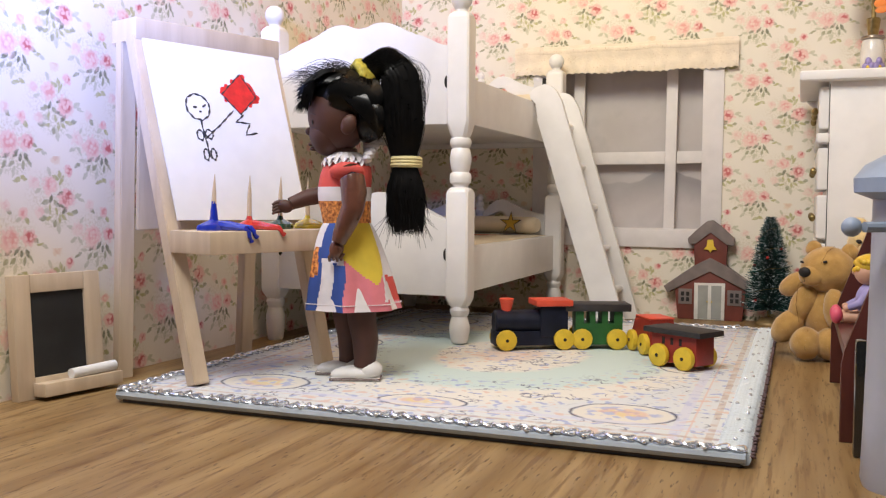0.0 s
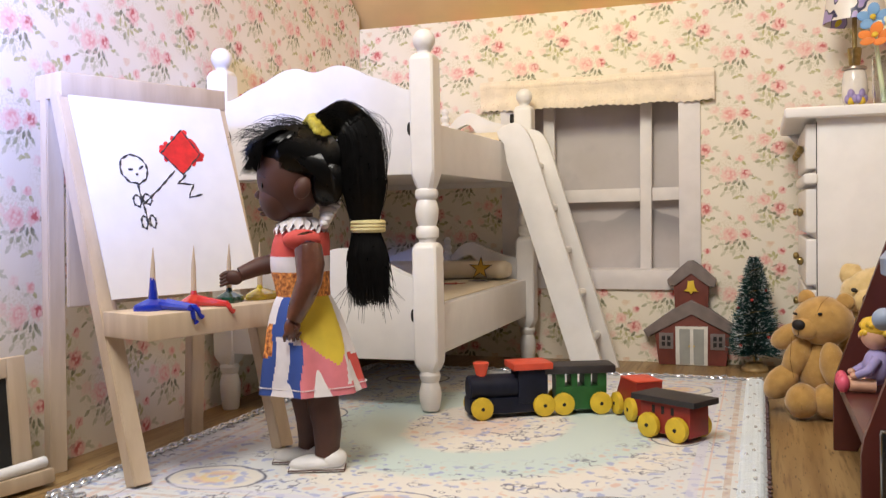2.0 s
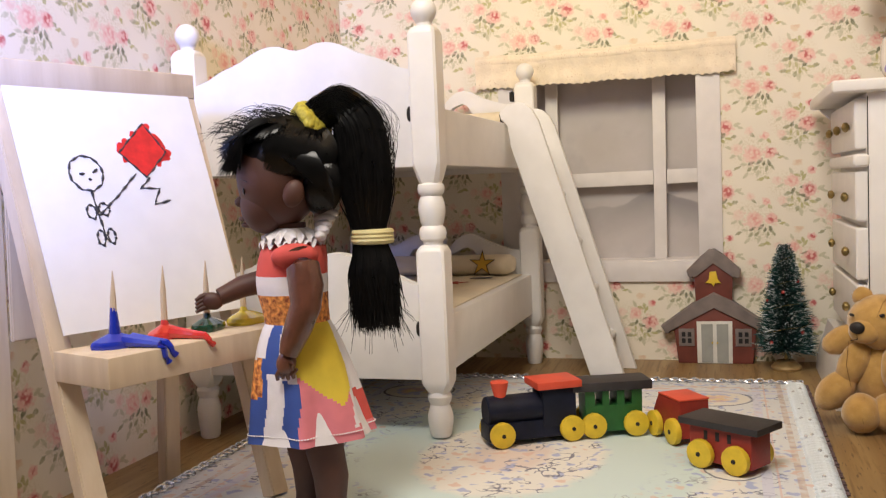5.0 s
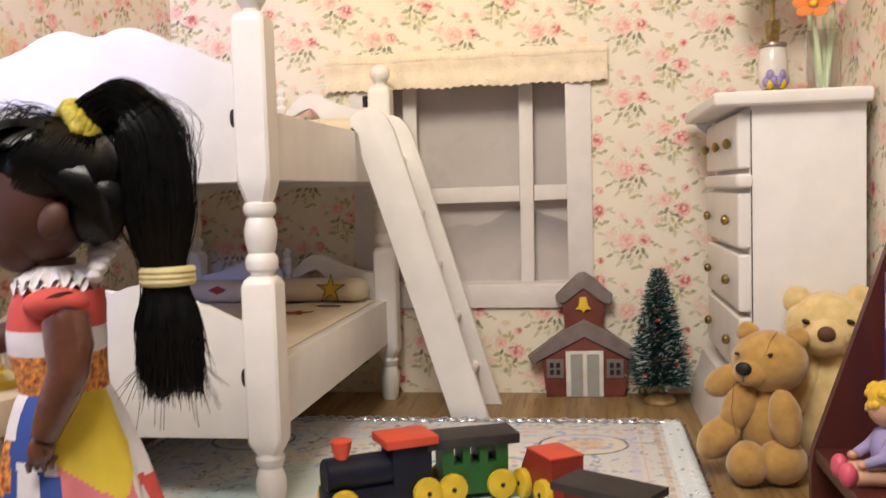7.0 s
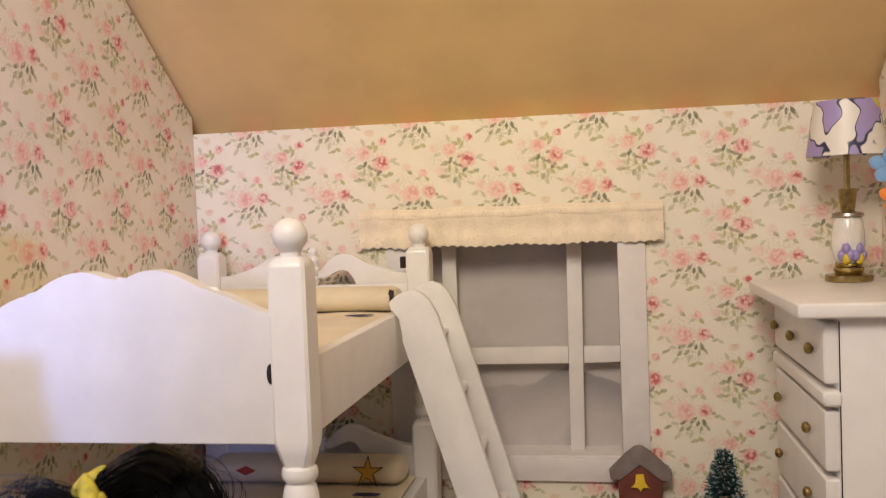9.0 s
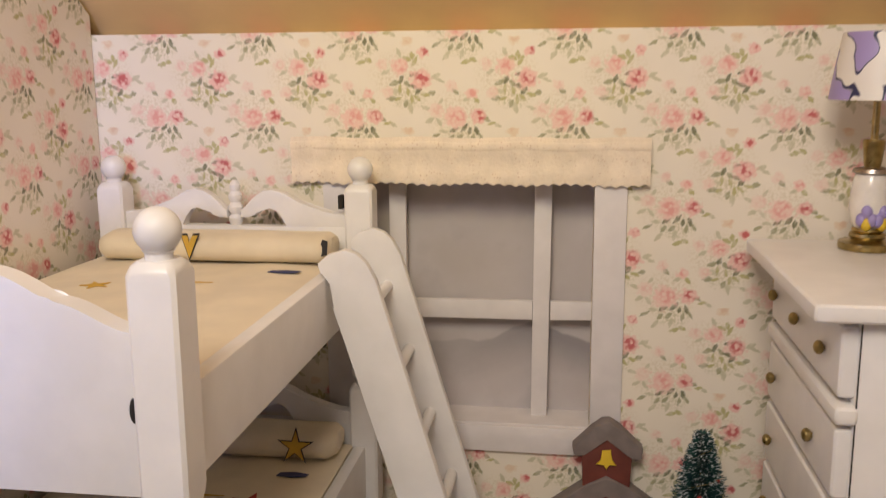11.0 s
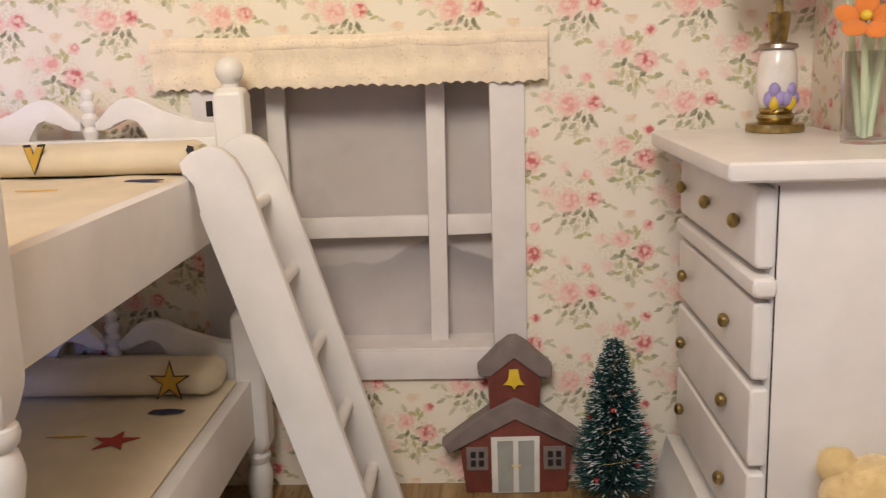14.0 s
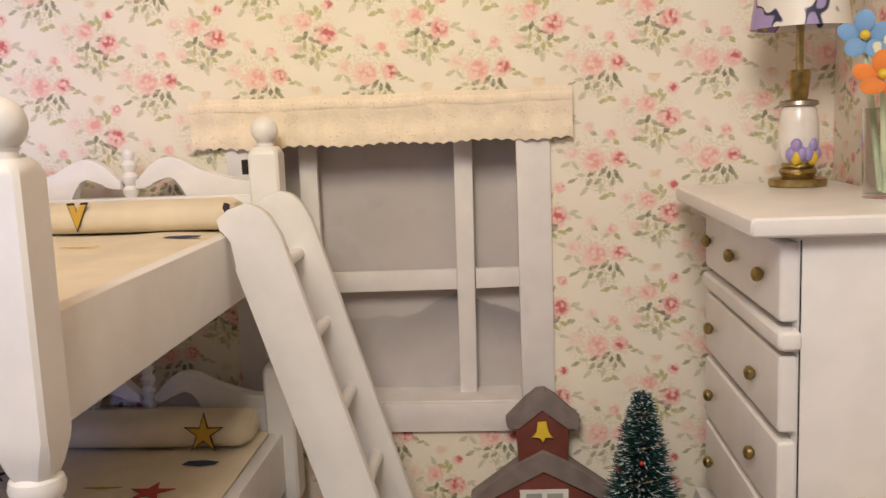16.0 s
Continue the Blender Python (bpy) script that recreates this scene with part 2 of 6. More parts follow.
def rug_print():
    """Woven print: mint field, cream medallion and border, ringed corner flowers; folded twice, so that all four quarters agree."""
    m = mat("rug_weave", (0.8, 0.8, 0.8), 0.85, bump=0.5, bscale=2200)
    nt, ns, ln = nodes_of(m)
    bsdf = ns["Principled BSDF"]
    tc = ns.new("ShaderNodeTexCoord")
    flat = tc.outputs["Object"]
    fold = vec_node(nt, "MULTIPLY", vec_node(nt, "ABSOLUTE", flat), (1, 1, 0))
    wob = vec_node(nt, "SUBTRACT", noise_node(nt, flat, 120, 2, True), (0.5, 0.5, 0.5))
    v = vec_node(nt, "ADD", fold, vec_node(nt, "MULTIPLY", wob, (0.007, 0.007, 0)))
    cloth, cream, mint = (0.66, 0.68, 0.70), (0.73, 0.71, 0.66), (0.56, 0.67, 0.66)
    mid, coarse, curl = noise_node(nt, flat, 210, 1), noise_node(nt, flat, 75, 1), noise_node(nt, flat, 130, 2)
    col = mix_node(nt, range_node(nt, blob_distance(nt, v, (0, 0), (0.084, 0.104)), 1.05, 0.98), cloth, cream)
    col = mix_node(nt, range_node(nt, blob_distance(nt, v, (0, 0), (0.072, 0.080)), 1.05, 0.95), col, mint)
    col = mix_node(nt, range_node(nt, blob_distance(nt, v, (0, 0), (0.034, 0.046)), 1.05, 0.92), col, cream)
    col = mix_node(nt, range_node(nt, blob_distance(nt, v, (0, 0), (0.016, 0.020)), 1.1, 0.8), col, (0.68, 0.58, 0.52))
    # scrolls: thin dark lines where a smooth field crosses a level, broken up
    line = math_node(nt, "ABSOLUTE", math_node(nt, "SUBTRACT", curl, 0.53))
    scroll = math_node(nt, "MULTIPLY", range_node(nt, line, 0.024, 0.010), range_node(nt, coarse, 0.50, 0.58))
    away = range_node(nt, blob_distance(nt, v, (0, 0), (0.060, 0.062)), 0.90, 1.10)
    middle = range_node(nt, blob_distance(nt, v, (0, 0), (0.036, 0.048)), 1.0, 0.92)
    field = math_node(nt, "ADD", away, middle)
    # soft bunches: blue petals and rusty ones in turn
    bunch = math_node(nt, "MULTIPLY", range_node(nt, mid, 0.60, 0.66), field)
    rust = range_node(nt, coarse, 0.47, 0.43)
    col = mix_node(nt, math_node(nt, "MULTIPLY", bunch, 0.75), col, (0.30, 0.36, 0.62))
    col = mix_node(nt, math_node(nt, "MULTIPLY", math_node(nt, "MULTIPLY", range_node(nt, mid, 0.42, 0.37), field), math_node(nt, "MULTIPLY", rust, 0.6)), col, (0.66, 0.42, 0.32))
    col = mix_node(nt, math_node(nt, "MULTIPLY", math_node(nt, "MULTIPLY", scroll, field), 0.85), col, (0.12, 0.125, 0.19))
    for x, y, rx, ry in ((0.069, 0.099, 0.0170, 0.0140), (0, 0.107, 0.016, 0.009), (0.078, 0, 0.010, 0.016)):
        d = blob_distance(nt, vec_node(nt, "ADD", fold, vec_node(nt, "MULTIPLY", wob, (0.003, 0.003, 0))), (x, y), (rx, ry))
        col = mix_node(nt, range_node(nt, d, 1.0, 0.92), col, (0.71, 0.68, 0.62))
        ring = math_node(nt, "SUBTRACT", range_node(nt, d, 1.08, 1.03), range_node(nt, d, 1.02, 0.96))
        col = mix_node(nt, math_node(nt, "MULTIPLY", ring, 0.95), col, (0.08, 0.08, 0.13))
        petal = math_node(nt, "MULTIPLY", range_node(nt, d, 0.80, 0.66), range_node(nt, mid, 0.50, 0.55))
        col = mix_node(nt, math_node(nt, "MULTIPLY", petal, 0.8), col, (0.37, 0.42, 0.66))
        petal = math_node(nt, "MULTIPLY", range_node(nt, d, 0.58, 0.46), range_node(nt, curl, 0.46, 0.52))
        col = mix_node(nt, math_node(nt, "MULTIPLY", petal, 0.6), col, (0.68, 0.42, 0.30))
        petal = math_node(nt, "MULTIPLY", range_node(nt, d, 0.44, 0.34), range_node(nt, mid, 0.50, 0.44))
        col = mix_node(nt, math_node(nt, "MULTIPLY", petal, 0.8), col, (0.70, 0.58, 0.30))
    sp = ns.new("ShaderNodeSeparateXYZ")
    ln.new(fold, sp.inputs[0])
    for k, (a, b) in enumerate(((0.0865, 0.0900), (0.0915, 0.0922), (0.0975, 0.0998))):
        for s, extra in ((sp.outputs[0], 0), (sp.outputs[1], 0.023)):
            band = math_node(nt, "MULTIPLY", math_node(nt, "GREATER_THAN", s, a + extra), math_node(nt, "LESS_THAN", s, b + extra))
            if k == 2:
                band = math_node(nt, "MULTIPLY", band, range_node(nt, mid, 0.40, 0.55, 0.25, 1.0))
            col = mix_node(nt, math_node(nt, "MULTIPLY", band, 0.6), col, ((0.60, 0.60, 0.74), (0.68, 0.48, 0.42), (0.50, 0.36, 0.27))[k])
    ln.new(col, bsdf.inputs["Base Color"])
    return m


WHITE = mat("white_paint", (0.80, 0.78, 0.76), 0.38, var=0.035, scale=70, bump=0.12, bscale=420, coat=0.15)
WHITE_TRIM = mat("white_window_paint", (0.74, 0.70, 0.69), 0.6, var=0.04, scale=90, bump=0.3, bscale=500)
BACK_PAPER = wallpaper("rose_wallpaper_back", "X", 1, (-0.0154, 0.1512))
SIDE_PAPER = wallpaper("rose_wallpaper_left", "Y", 1, (0.3126, 0.1319))
RIGHT_PAPER = wallpaper("rose_wallpaper_right", "Y", -1, (-0.575, 0.160))
OAK = wood_floor()
CEILING = mat("beige_card", (0.80, 0.58, 0.28), 0.8, var=0.06, scale=25)
PINE = mat("bare_pine", (0.56, 0.44, 0.31), 0.62, var=0.05, scale=160, bump=0.25, stretch=(1, 1, 0.12), spots=(0.61, 0.50, 0.37))
RUG = rug_print()
CREAM_CLOTH = mat("cream_cotton", (0.76, 0.66, 0.48), 0.9, var=0.06, scale=60, bump=0.5, bscale=2600, sheen=0.2)
BRASS = mat("brass", (0.37, 0.28, 0.115), 0.3, 1.0, var=0.2, scale=400)
BLACK = mat("matt_black", (0.012, 0.011, 0.013), 0.55, var=0.3, scale=200)
# Near-black for axle ends and for shade painted into holes, slots and gaps
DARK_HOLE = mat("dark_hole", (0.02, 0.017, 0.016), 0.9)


# ---- mesh helpers ----
def smooth_by_angle(me, degrees=35):
    me.polygons.foreach_set("use_smooth", [True] * len(me.polygons))
    me.set_sharp_from_angle(angle=radians(degrees))


def mesh_of(name, bm, mats, angle=35):
    me = bpy.data.meshes.new(name)
    bmesh.ops.recalc_face_normals(bm, faces=bm.faces)
    bm.to_mesh(me)
    bm.free()
    for m in mats if isinstance(mats, (list, tuple)) else [mats]:
        me.materials.append(m)
    smooth_by_angle(me, angle)
    return me


def part(name, bm, mats, parent=None, label="", angle=35, m=None):
    me = bm if isinstance(bm, bpy.types.Mesh) else mesh_of(name, bm, mats, angle)
    ob = new(name, me)
    if parent is not None:
        ob.parent = parent
    if m is not None:
        ob.matrix_basis = m
    if label:
        tagged(ob, label)
    return ob


def thing(name, m, label, category, group="", kind=""):
    ob = new(name)
    ob.empty_display_size = 0.005
    ob.matrix_basis = m
    return tagged(ob, label, category, group, kind)


def box(x0, x1, y0, y1, z0, z1, bevel=0.0, bm=None, seg=2, mi=0):
    bm = bm or bmesh.new()
    got = bmesh.ops.create_cube(bm, size=1)["verts"]
    for v in got:
        v.co = Vector(((x0 + x1) / 2 + v.co.x * (x1 - x0), (y0 + y1) / 2 + v.co.y * (y1 - y0), (z0 + z1) / 2 + v.co.z * (z1 - z0)))
    faces = {f for v in got for f in v.link_faces}
    for f in faces:
        f.material_index = mi
    if bevel:
        bmesh.ops.bevel(bm, geom=list({e for v in got for e in v.link_edges}), offset=bevel, segments=seg, profile=0.6, affect="EDGES")
    return bm


def lathe(profile, sides=20, bm=None, mi=0, m=None):
    """profile: (radius, height) from bottom to top, turned round z."""
    bm = bm or bmesh.new()
    rings = []
    for r, z in profile:
        rings.append([bm.verts.new((max(r, 1e-5) * math.cos(2 * math.pi * k / sides), max(r, 1e-5) * math.sin(2 * math.pi * k / sides), z)) for k in range(sides)])
    for a, b in zip(rings, rings[1:]):
        for k in range(sides):
            bm.faces.new((a[k], a[(k + 1) % sides], b[(k + 1) % sides], b[k])).material_index = mi
    bm.faces.new(rings[0][::-1]).material_index = mi
    bm.faces.new(rings[-1]).material_index = mi
    if m is not None:
        bmesh.ops.transform(bm, matrix=m, verts=[v for r in rings for v in r])
    return bm


def prism(outline, depth, bevel=0.0, bm=None, mi=0, m=None, seg=2):
    """A plate: outline in x and z, from y = 0 to y = depth."""
    bm = bm or bmesh.new()
    a = [bm.verts.new((x, 0, z)) for x, z in outline]
    b = [bm.verts.new((x, depth, z)) for x, z in outline]
    front, back = bm.faces.new(a), bm.faces.new(b[::-1])
    sides = [bm.faces.new((a[i - 1], b[i - 1], b[i], a[i])) for i in range(len(a))]
    for f in (front, back, *sides):
        f.material_index = mi
    verts = a + b
    if bevel:
        got = bmesh.ops.bevel(bm, geom=list(set(front.edges) | set(back.edges)), offset=bevel, segments=seg, profile=0.6, affect="EDGES")
        verts = list({v for v in a + b if v.is_valid} | set(got["verts"]))
    if m is not None:
        bmesh.ops.transform(bm, matrix=m, verts=[v for v in verts if v.is_valid])
    return bm


def ell(bm, c, r, turn=(0, 0, 0), mi=0, u=16, v=10):
    got = bmesh.ops.create_uvsphere(bm, u_segments=u, v_segments=v, radius=1)["verts"]
    mm = pose(*c, *turn) @ Matrix.Diagonal((*r, 1))
    bmesh.ops.transform(bm, matrix=mm, verts=got)
    for f in {f for w in got for f in w.link_faces}:
        f.material_index = mi
    return bm


def sweep(bm, pts, radii, sides=6, mi=0, flat=1.0):
    """A tube through pts; radii one for all or one each."""
    pts = [Vector(p) for p in pts]
    rings = []
    for i, p in enumerate(pts):
        ahead = (pts[min(i + 1, len(pts) - 1)] - pts[max(i - 1, 0)]).normalized()
        side = ahead.cross(Vector((0, 0, 1)) if abs(ahead.z) < 0.9 else Vector((0, 1, 0))).normalized()
        up = side.cross(ahead)
        r = radii[i] if isinstance(radii, (list, tuple)) else radii
        rings.append([bm.verts.new(p + (side * math.cos(2 * math.pi * k / sides) * flat + up * math.sin(2 * math.pi * k / sides)) * max(r, 1e-6)) for k in range(sides)])
    for a, b in zip(rings, rings[1:]):
        for k in range(sides):
            bm.faces.new((a[k], a[(k + 1) % sides], b[(k + 1) % sides], b[k])).material_index = mi
    for ring in (rings[0][::-1], rings[-1]):
        bm.faces.new(ring).material_index = mi
    return bm


def structure(name, bm, mats, label, parent=None, angle=35):
    return tagged(part(name, bm, mats, parent, angle=angle), label, name.split("_")[0], kind="structure")


# ---- the shell of the room ----
LEFT, RIGHT, BACK, TOP = -0.265, 0.064, 0.617, 0.2215
structure("floor", box(LEFT - 0.02, RIGHT + 0.02, -0.08, BACK + 0.02, -0.012, 0.0), OAK, "light oak-grain laminate floor of the miniature room")

WIN_L, WIN_R, WIN_B, WIN_T = -0.153, -0.0538, 0.0566, 0.172
bm = box(LEFT - 0.02, WIN_L, BACK, BACK + 0.02, 0, TOP)
box(WIN_R, RIGHT + 0.02, BACK, BACK + 0.02, 0, TOP, bm=bm)
box(WIN_L, WIN_R, BACK, BACK + 0.02, 0, WIN_B, bm=bm)
box(WIN_L, WIN_R, BACK, BACK + 0.02, WIN_T, TOP, bm=bm)
structure("wall_north", bm, BACK_PAPER, "back wall papered with pink rose bunches on cream")
SLOPE = 0.74
for name, x0, x1, y0, paper in (("wall_west", LEFT - 0.02, LEFT, 0.16, SIDE_PAPER), ("wall_east", RIGHT, RIGHT + 0.02, 0.24, RIGHT_PAPER)):
    yy = BACK - 0.0005
    rise = 0.2305 + (0.619 - y0) * SLOPE
    out = [(y0, 0), (yy, 0), (yy, 0.2295), (y0, rise - 0.003)]
    m = Matrix(((0, 1, 0, x0), (1, 0, 0, 0), (0, 0, 1, 0), (0, 0, 0, 1)))
    structure(name, prism(out, x1 - x0, m=m), paper, "side wall papered with pink rose bunches on cream")
out = [(0.648, 0.2305 - 0.029 * SLOPE), (0.20, 0.2305 + 0.419 * SLOPE), (0.20, 0.2385 + 0.419 * SLOPE), (0.648, 0.2385 - 0.029 * SLOPE)]
structure("ceiling", prism(out, RIGHT - LEFT + 0.05, m=Matrix(((0, 1, 0, LEFT - 0.025), (1, 0, 0, 0), (0, 0, 1, 0), (0, 0, 0, 1)))), CEILING, "plain beige sloping attic ceiling")

# ---- window ----
window = thing("window_1", pose(0, BACK, 0), "white-painted sash window with grey frosted panes", "window", kind="structure")
bm = prism([(WIN_R, WIN_B), (-0.0410, WIN_B), (-0.0408, 0.176), (WIN_R, 0.176)], -0.0016, 0.0003)
part("casing", bm, WHITE_TRIM, window)
bm = prism([(-0.166, WIN_B), (WIN_L, WIN_B), (WIN_L, 0.176), (-0.166, 0.176)], -0.0016, 0.0003)
part("casing", bm, WHITE_TRIM, window)
part("window_sill", prism([(-0.166, 0.0456), (-0.0413, 0.0450), (-0.0410, WIN_B), (-0.166, WIN_B + 0.0006)], -0.0022, 0.0004), WHITE_TRIM, window)
part("inner_sill", box(WIN_L + 0.0002, WIN_R - 0.0002, 0.0001, 0.0195, WIN_B - 0.006, WIN_B + 0.0008), WHITE_TRIM, window)
part("stile", box(-0.1405, -0.1333, 0.011, 0.0145, WIN_B - 0.004, WIN_T + 0.003, 0.0003), WHITE_TRIM, window)
part("mullion", prism([(-0.0791, WIN_B - 0.004), (-0.0722, WIN_B - 0.004), (-0.0708, WIN_T), (-0.0782, WIN_T)], 0.0032, 0.0003, m=pose(0, 0.0112, 0)), WHITE_TRIM, window)
part("transom", prism([(-0.1333, 0.1001), (-0.0788, 0.1003), (-0.0788, 0.1086), (-0.1333, 0.1083)], 0.003, 0.0003, m=pose(0, 0.0114, 0)), WHITE_TRIM, window)
part("transom", prism([(-0.0712, 0.1004), (-0.0530, 0.1008), (-0.0530, 0.1087), (-0.0712, 0.1086)], 0.003, 0.0003, m=pose(0, 0.0114, 0)), WHITE_TRIM, window)
FROST = mat("grey_frosted_film", (0.56, 0.515, 0.50), 0.34, var=0.10, scale=22, bump=0.25, bscale=60, spots=(0.54, 0.50, 0.50), depth=0.001)
nt, ns, ln = nodes_of(FROST)
tc, sx = ns.new("ShaderNodeTexCoord"), ns.new("ShaderNodeSeparateXYZ")
ln.new(tc.outputs["Object"], sx.inputs[0])
# Film colour: a darker peaked band below the transom, and soft darker blotches
rough_z = math_node(nt, "ADD", sx.outputs["Z"], math_node(nt, "MULTIPLY", math_node(nt, "SUBTRACT", noise_node(nt, tc.outputs["Object"], 60, 3), 0.5), 0.006))
off = math_node(nt, "ABSOLUTE", math_node(nt, "ADD", sx.outputs["X"], 0.078))
band_top = math_node(nt, "ADD", 0.0880, math_node(nt, "MAXIMUM", math_node(nt, "SUBTRACT", 0.0100, math_node(nt, "MULTIPLY", off, 0.40)), 0.0))
under = math_node(nt, "SUBTRACT", band_top, rough_z)
dark_band = math_node(nt, "MULTIPLY", range_node(nt, under, 0.0, 0.0012), math_node(nt, "MULTIPLY", range_node(nt, under, 0.020, 0.004), range_node(nt, sx.outputs["X"], -0.11, -0.075, 0.45, 1.0)))
base = ns["Principled BSDF"].inputs["Base Color"].links[0].from_socket
col = mix_node(nt, math_node(nt, "MULTIPLY", dark_band, 0.75), base, (0.24, 0.225, 0.235))
blotch = range_node(nt, noise_node(nt, tc.outputs["Object"], 45, 3), 0.55, 0.75, 0, 0.35)
ln.new(mix_node(nt, blotch, col, (0.30, 0.285, 0.29)), ns["Principled BSDF"].inputs["Base Color"])
part("pane", box(-0.160, -0.050, 0.0196, 0.0206, 0.048, 0.178), FROST, window, "grey frosted film pane")

# ---- lace valance ----
LACE = mat("ecru_lace", (0.84, 0.725, 0.575), 0.9, var=0.06, scale=140, bump=0.35, bscale=700, sheen=0.2, depth=0.0006)
nt, ns, ln = nodes_of(LACE)
tc = ns.new("ShaderNodeTexCoord")
vor = ns.new("ShaderNodeTexVoronoi")
vor.inputs["Scale"].default_value = 760
ln.new(tc.outputs["Object"], vor.inputs["Vector"])
band = ns.new("ShaderNodeTexWave")
band.bands_direction = "Z"
band.inputs["Scale"].default_value, band.inputs["Distortion"].default_value = 52, 0.6
ln.new(tc.outputs["Object"], band.inputs["Vector"])
hole = math_node(nt, "MULTIPLY", range_node(nt, vor.outputs["Distance"], 0.34, 0.16), range_node(nt, band.outputs["Fac"], 0.1, 0.9, 0.35, 1.0))
base = ns["Principled BSDF"].inputs["Base Color"].links[0].from_socket
ln.new(mix_node(nt, math_node(nt, "MULTIPLY", hole, range_node(nt, noise_node(nt, tc.outputs["Object"], 160, 2), 0.42, 0.60, 0.08, 0.62)), base, (0.56, 0.38, 0.24)), ns["Principled BSDF"].inputs["Base Color"])
valance = thing("lace_valance", pose(-0.1055, 0.6135, 0.1608), "ecru lace valance with scalloped hem over the window", "valance")
bm = bmesh.new()
cols, rows_ = 240, 8
grid = []
for i in range(cols + 1):
    x = -0.0732 + 0.1464 * i / cols
    hem = 0.0010 * abs(math.sin(i / cols * math.pi * 33)) + 0.0004 * math.sin(i * 0.11)
    sag = 0.0006 * math.sin(i * 0.13) + 0.0004 * math.sin(i * 0.31 + 1)
    grid.append([bm.verts.new((x, sag * (1 - j / rows_) - 0.0004 * math.sin(j * 1.3), (-0.0012 + hem) * (1 - j / rows_) + (0.0184 + 0.0003 * math.sin(i * 0.09)) * j / rows_)) for j in range(rows_ + 1)])
for i in range(cols):
    for j in range(rows_):
        bm.faces.new((grid[i][j], grid[i + 1][j], grid[i + 1][j + 1], grid[i][j + 1]))
bmesh.ops.recalc_face_normals(bm, faces=bm.faces)
bmesh.ops.solidify(bm, geom=list(bm.faces), thickness=0.0005)
part("cloth", bm, LACE, valance, angle=60)
bm = bmesh.new()
rows_ = [[bm.verts.new((-0.0732 + 0.1464 * i / 120, y - 0.0005 + 0.0003 * math.sin(i * 0.26), z + 0.0003 * math.sin(i * 0.18))) for i in range(121)] for y, z in ((0.0001, 0.0132), (-0.0002, 0.0138), (-0.0002, 0.0160), (0.0001, 0.0166))]
for ra, rb in zip(rows_, rows_[1:]):
    for i in range(120):
        bm.faces.new((ra[i], ra[i + 1], rb[i + 1], rb[i]))
bmesh.ops.recalc_face_normals(bm, faces=bm.faces)
bmesh.ops.solidify(bm, geom=list(bm.faces), thickness=0.0002)
part("header_tape", bm, LACE, valance, "ribbed lace header tape", angle=60)

# ---- bunk bed ----
def octagon(h, c):
    """A square of half width h with its corners cut by c."""
    return [(h, -h + c), (h, h - c), (h - c, h), (-h + c, h), (-h, h - c), (-h, -h + c), (-h + c, -h), (h - c, -h)]


def loft(bm, levels):
    """levels: (height, half width, corner cut), stacked into one closed body."""
    rings = [[bm.verts.new((x, y, z)) for x, y in octagon(h, c)] for z, h, c in levels]
    for a, b in zip(rings, rings[1:]):
        for k in range(8):
            bm.faces.new((a[k], a[(k + 1) % 8], b[(k + 1) % 8], b[k]))
    bm.faces.new(rings[0][::-1]), bm.faces.new(rings[-1])
    return bm


def bed_post(foot):
    """Turned post: ball, square block, two rings and a vase, square block, turned foot. foot: the height it starts at."""
    bm = bmesh.new()
    ell(bm, (0, 0, 0.1703), (0.0051, 0.0051, 0.0051), u=24, v=16)
    lathe([(0.0030, 0.1640), (0.0030, 0.1655), (0.0036, 0.1662)], 20, bm)
    loft(bm, [(0.1040, 0.0036, 0.0014), (0.1062, 0.0045, 0.0016), (0.1105, 0.0055, 0.0013), (0.1125, 0.0056, 0.0009), (0.1612, 0.0056, 0.0009), (0.1632, 0.0050, 0.0014), (0.1642, 0.0040, 0.0014)])
    lathe([(0.0038, 0.0800), (0.0040, 0.0818), (0.0051, 0.0828), (0.0054, 0.0848), (0.0051, 0.0868), (0.0041, 0.0879), (0.0046, 0.0892), (0.0053, 0.0930), (0.0053, 0.0955), (0.0046, 0.0985), (0.0040, 0.0995), (0.0050, 0.1005), (0.0054, 0.1022), (0.0050, 0.1038), (0.0040, 0.1046)], 24, bm)
    loft(bm, [(0.0220, 0.0036, 0.0014), (0.0238, 0.0047, 0.0016), (0.0262, 0.0056, 0.0011), (0.0280, 0.0057, 0.0009), (0.0775, 0.0057, 0.0009), (0.0795, 0.0050, 0.0014), (0.0804, 0.0040, 0.0014)])
    lathe([(0.0036, foot), (0.0042, foot + 0.0010), (0.0050, 0.0100), (0.0051, 0.0130), (0.0042, 0.0165), (0.0038, 0.0175), (0.0046, 0.0190), (0.0049, 0.0208), (0.0042, 0.0222), (0.0038, 0.0232)], 24, bm)
    return bm


def hump_outline(low, left, right):
    """Board with a double-humped top edge; low: its lower edge."""
    pts = [(left, low)]
    n = 26
    half = (right - left) / 2
    mid = (left + right) / 2
    top = []
    for i in range(n + 1):
        s = i / n
        # shoulder, hollow, hump, dip in the middle
        x = left + half * s
        if s < 0.42:
            k = s / 0.42
            z = 0.0378 + 0.0055 * (1 - math.cos(k * math.pi)) / 2 * 1.2
        else:
            k = (s - 0.42) / 0.58
            z = 0.0444 + 0.0067 * math.sin(min(1.0, k * 1.06) * math.pi * 0.78) - 0.0022 * max(0, k - 0.72) / 0.28 * 0.4
        top.append((x, low + z))
    pts += top
    pts += [(2 * mid - x, z) for x, z in top[-2::-1]]
    pts.append((right, low))
    return pts


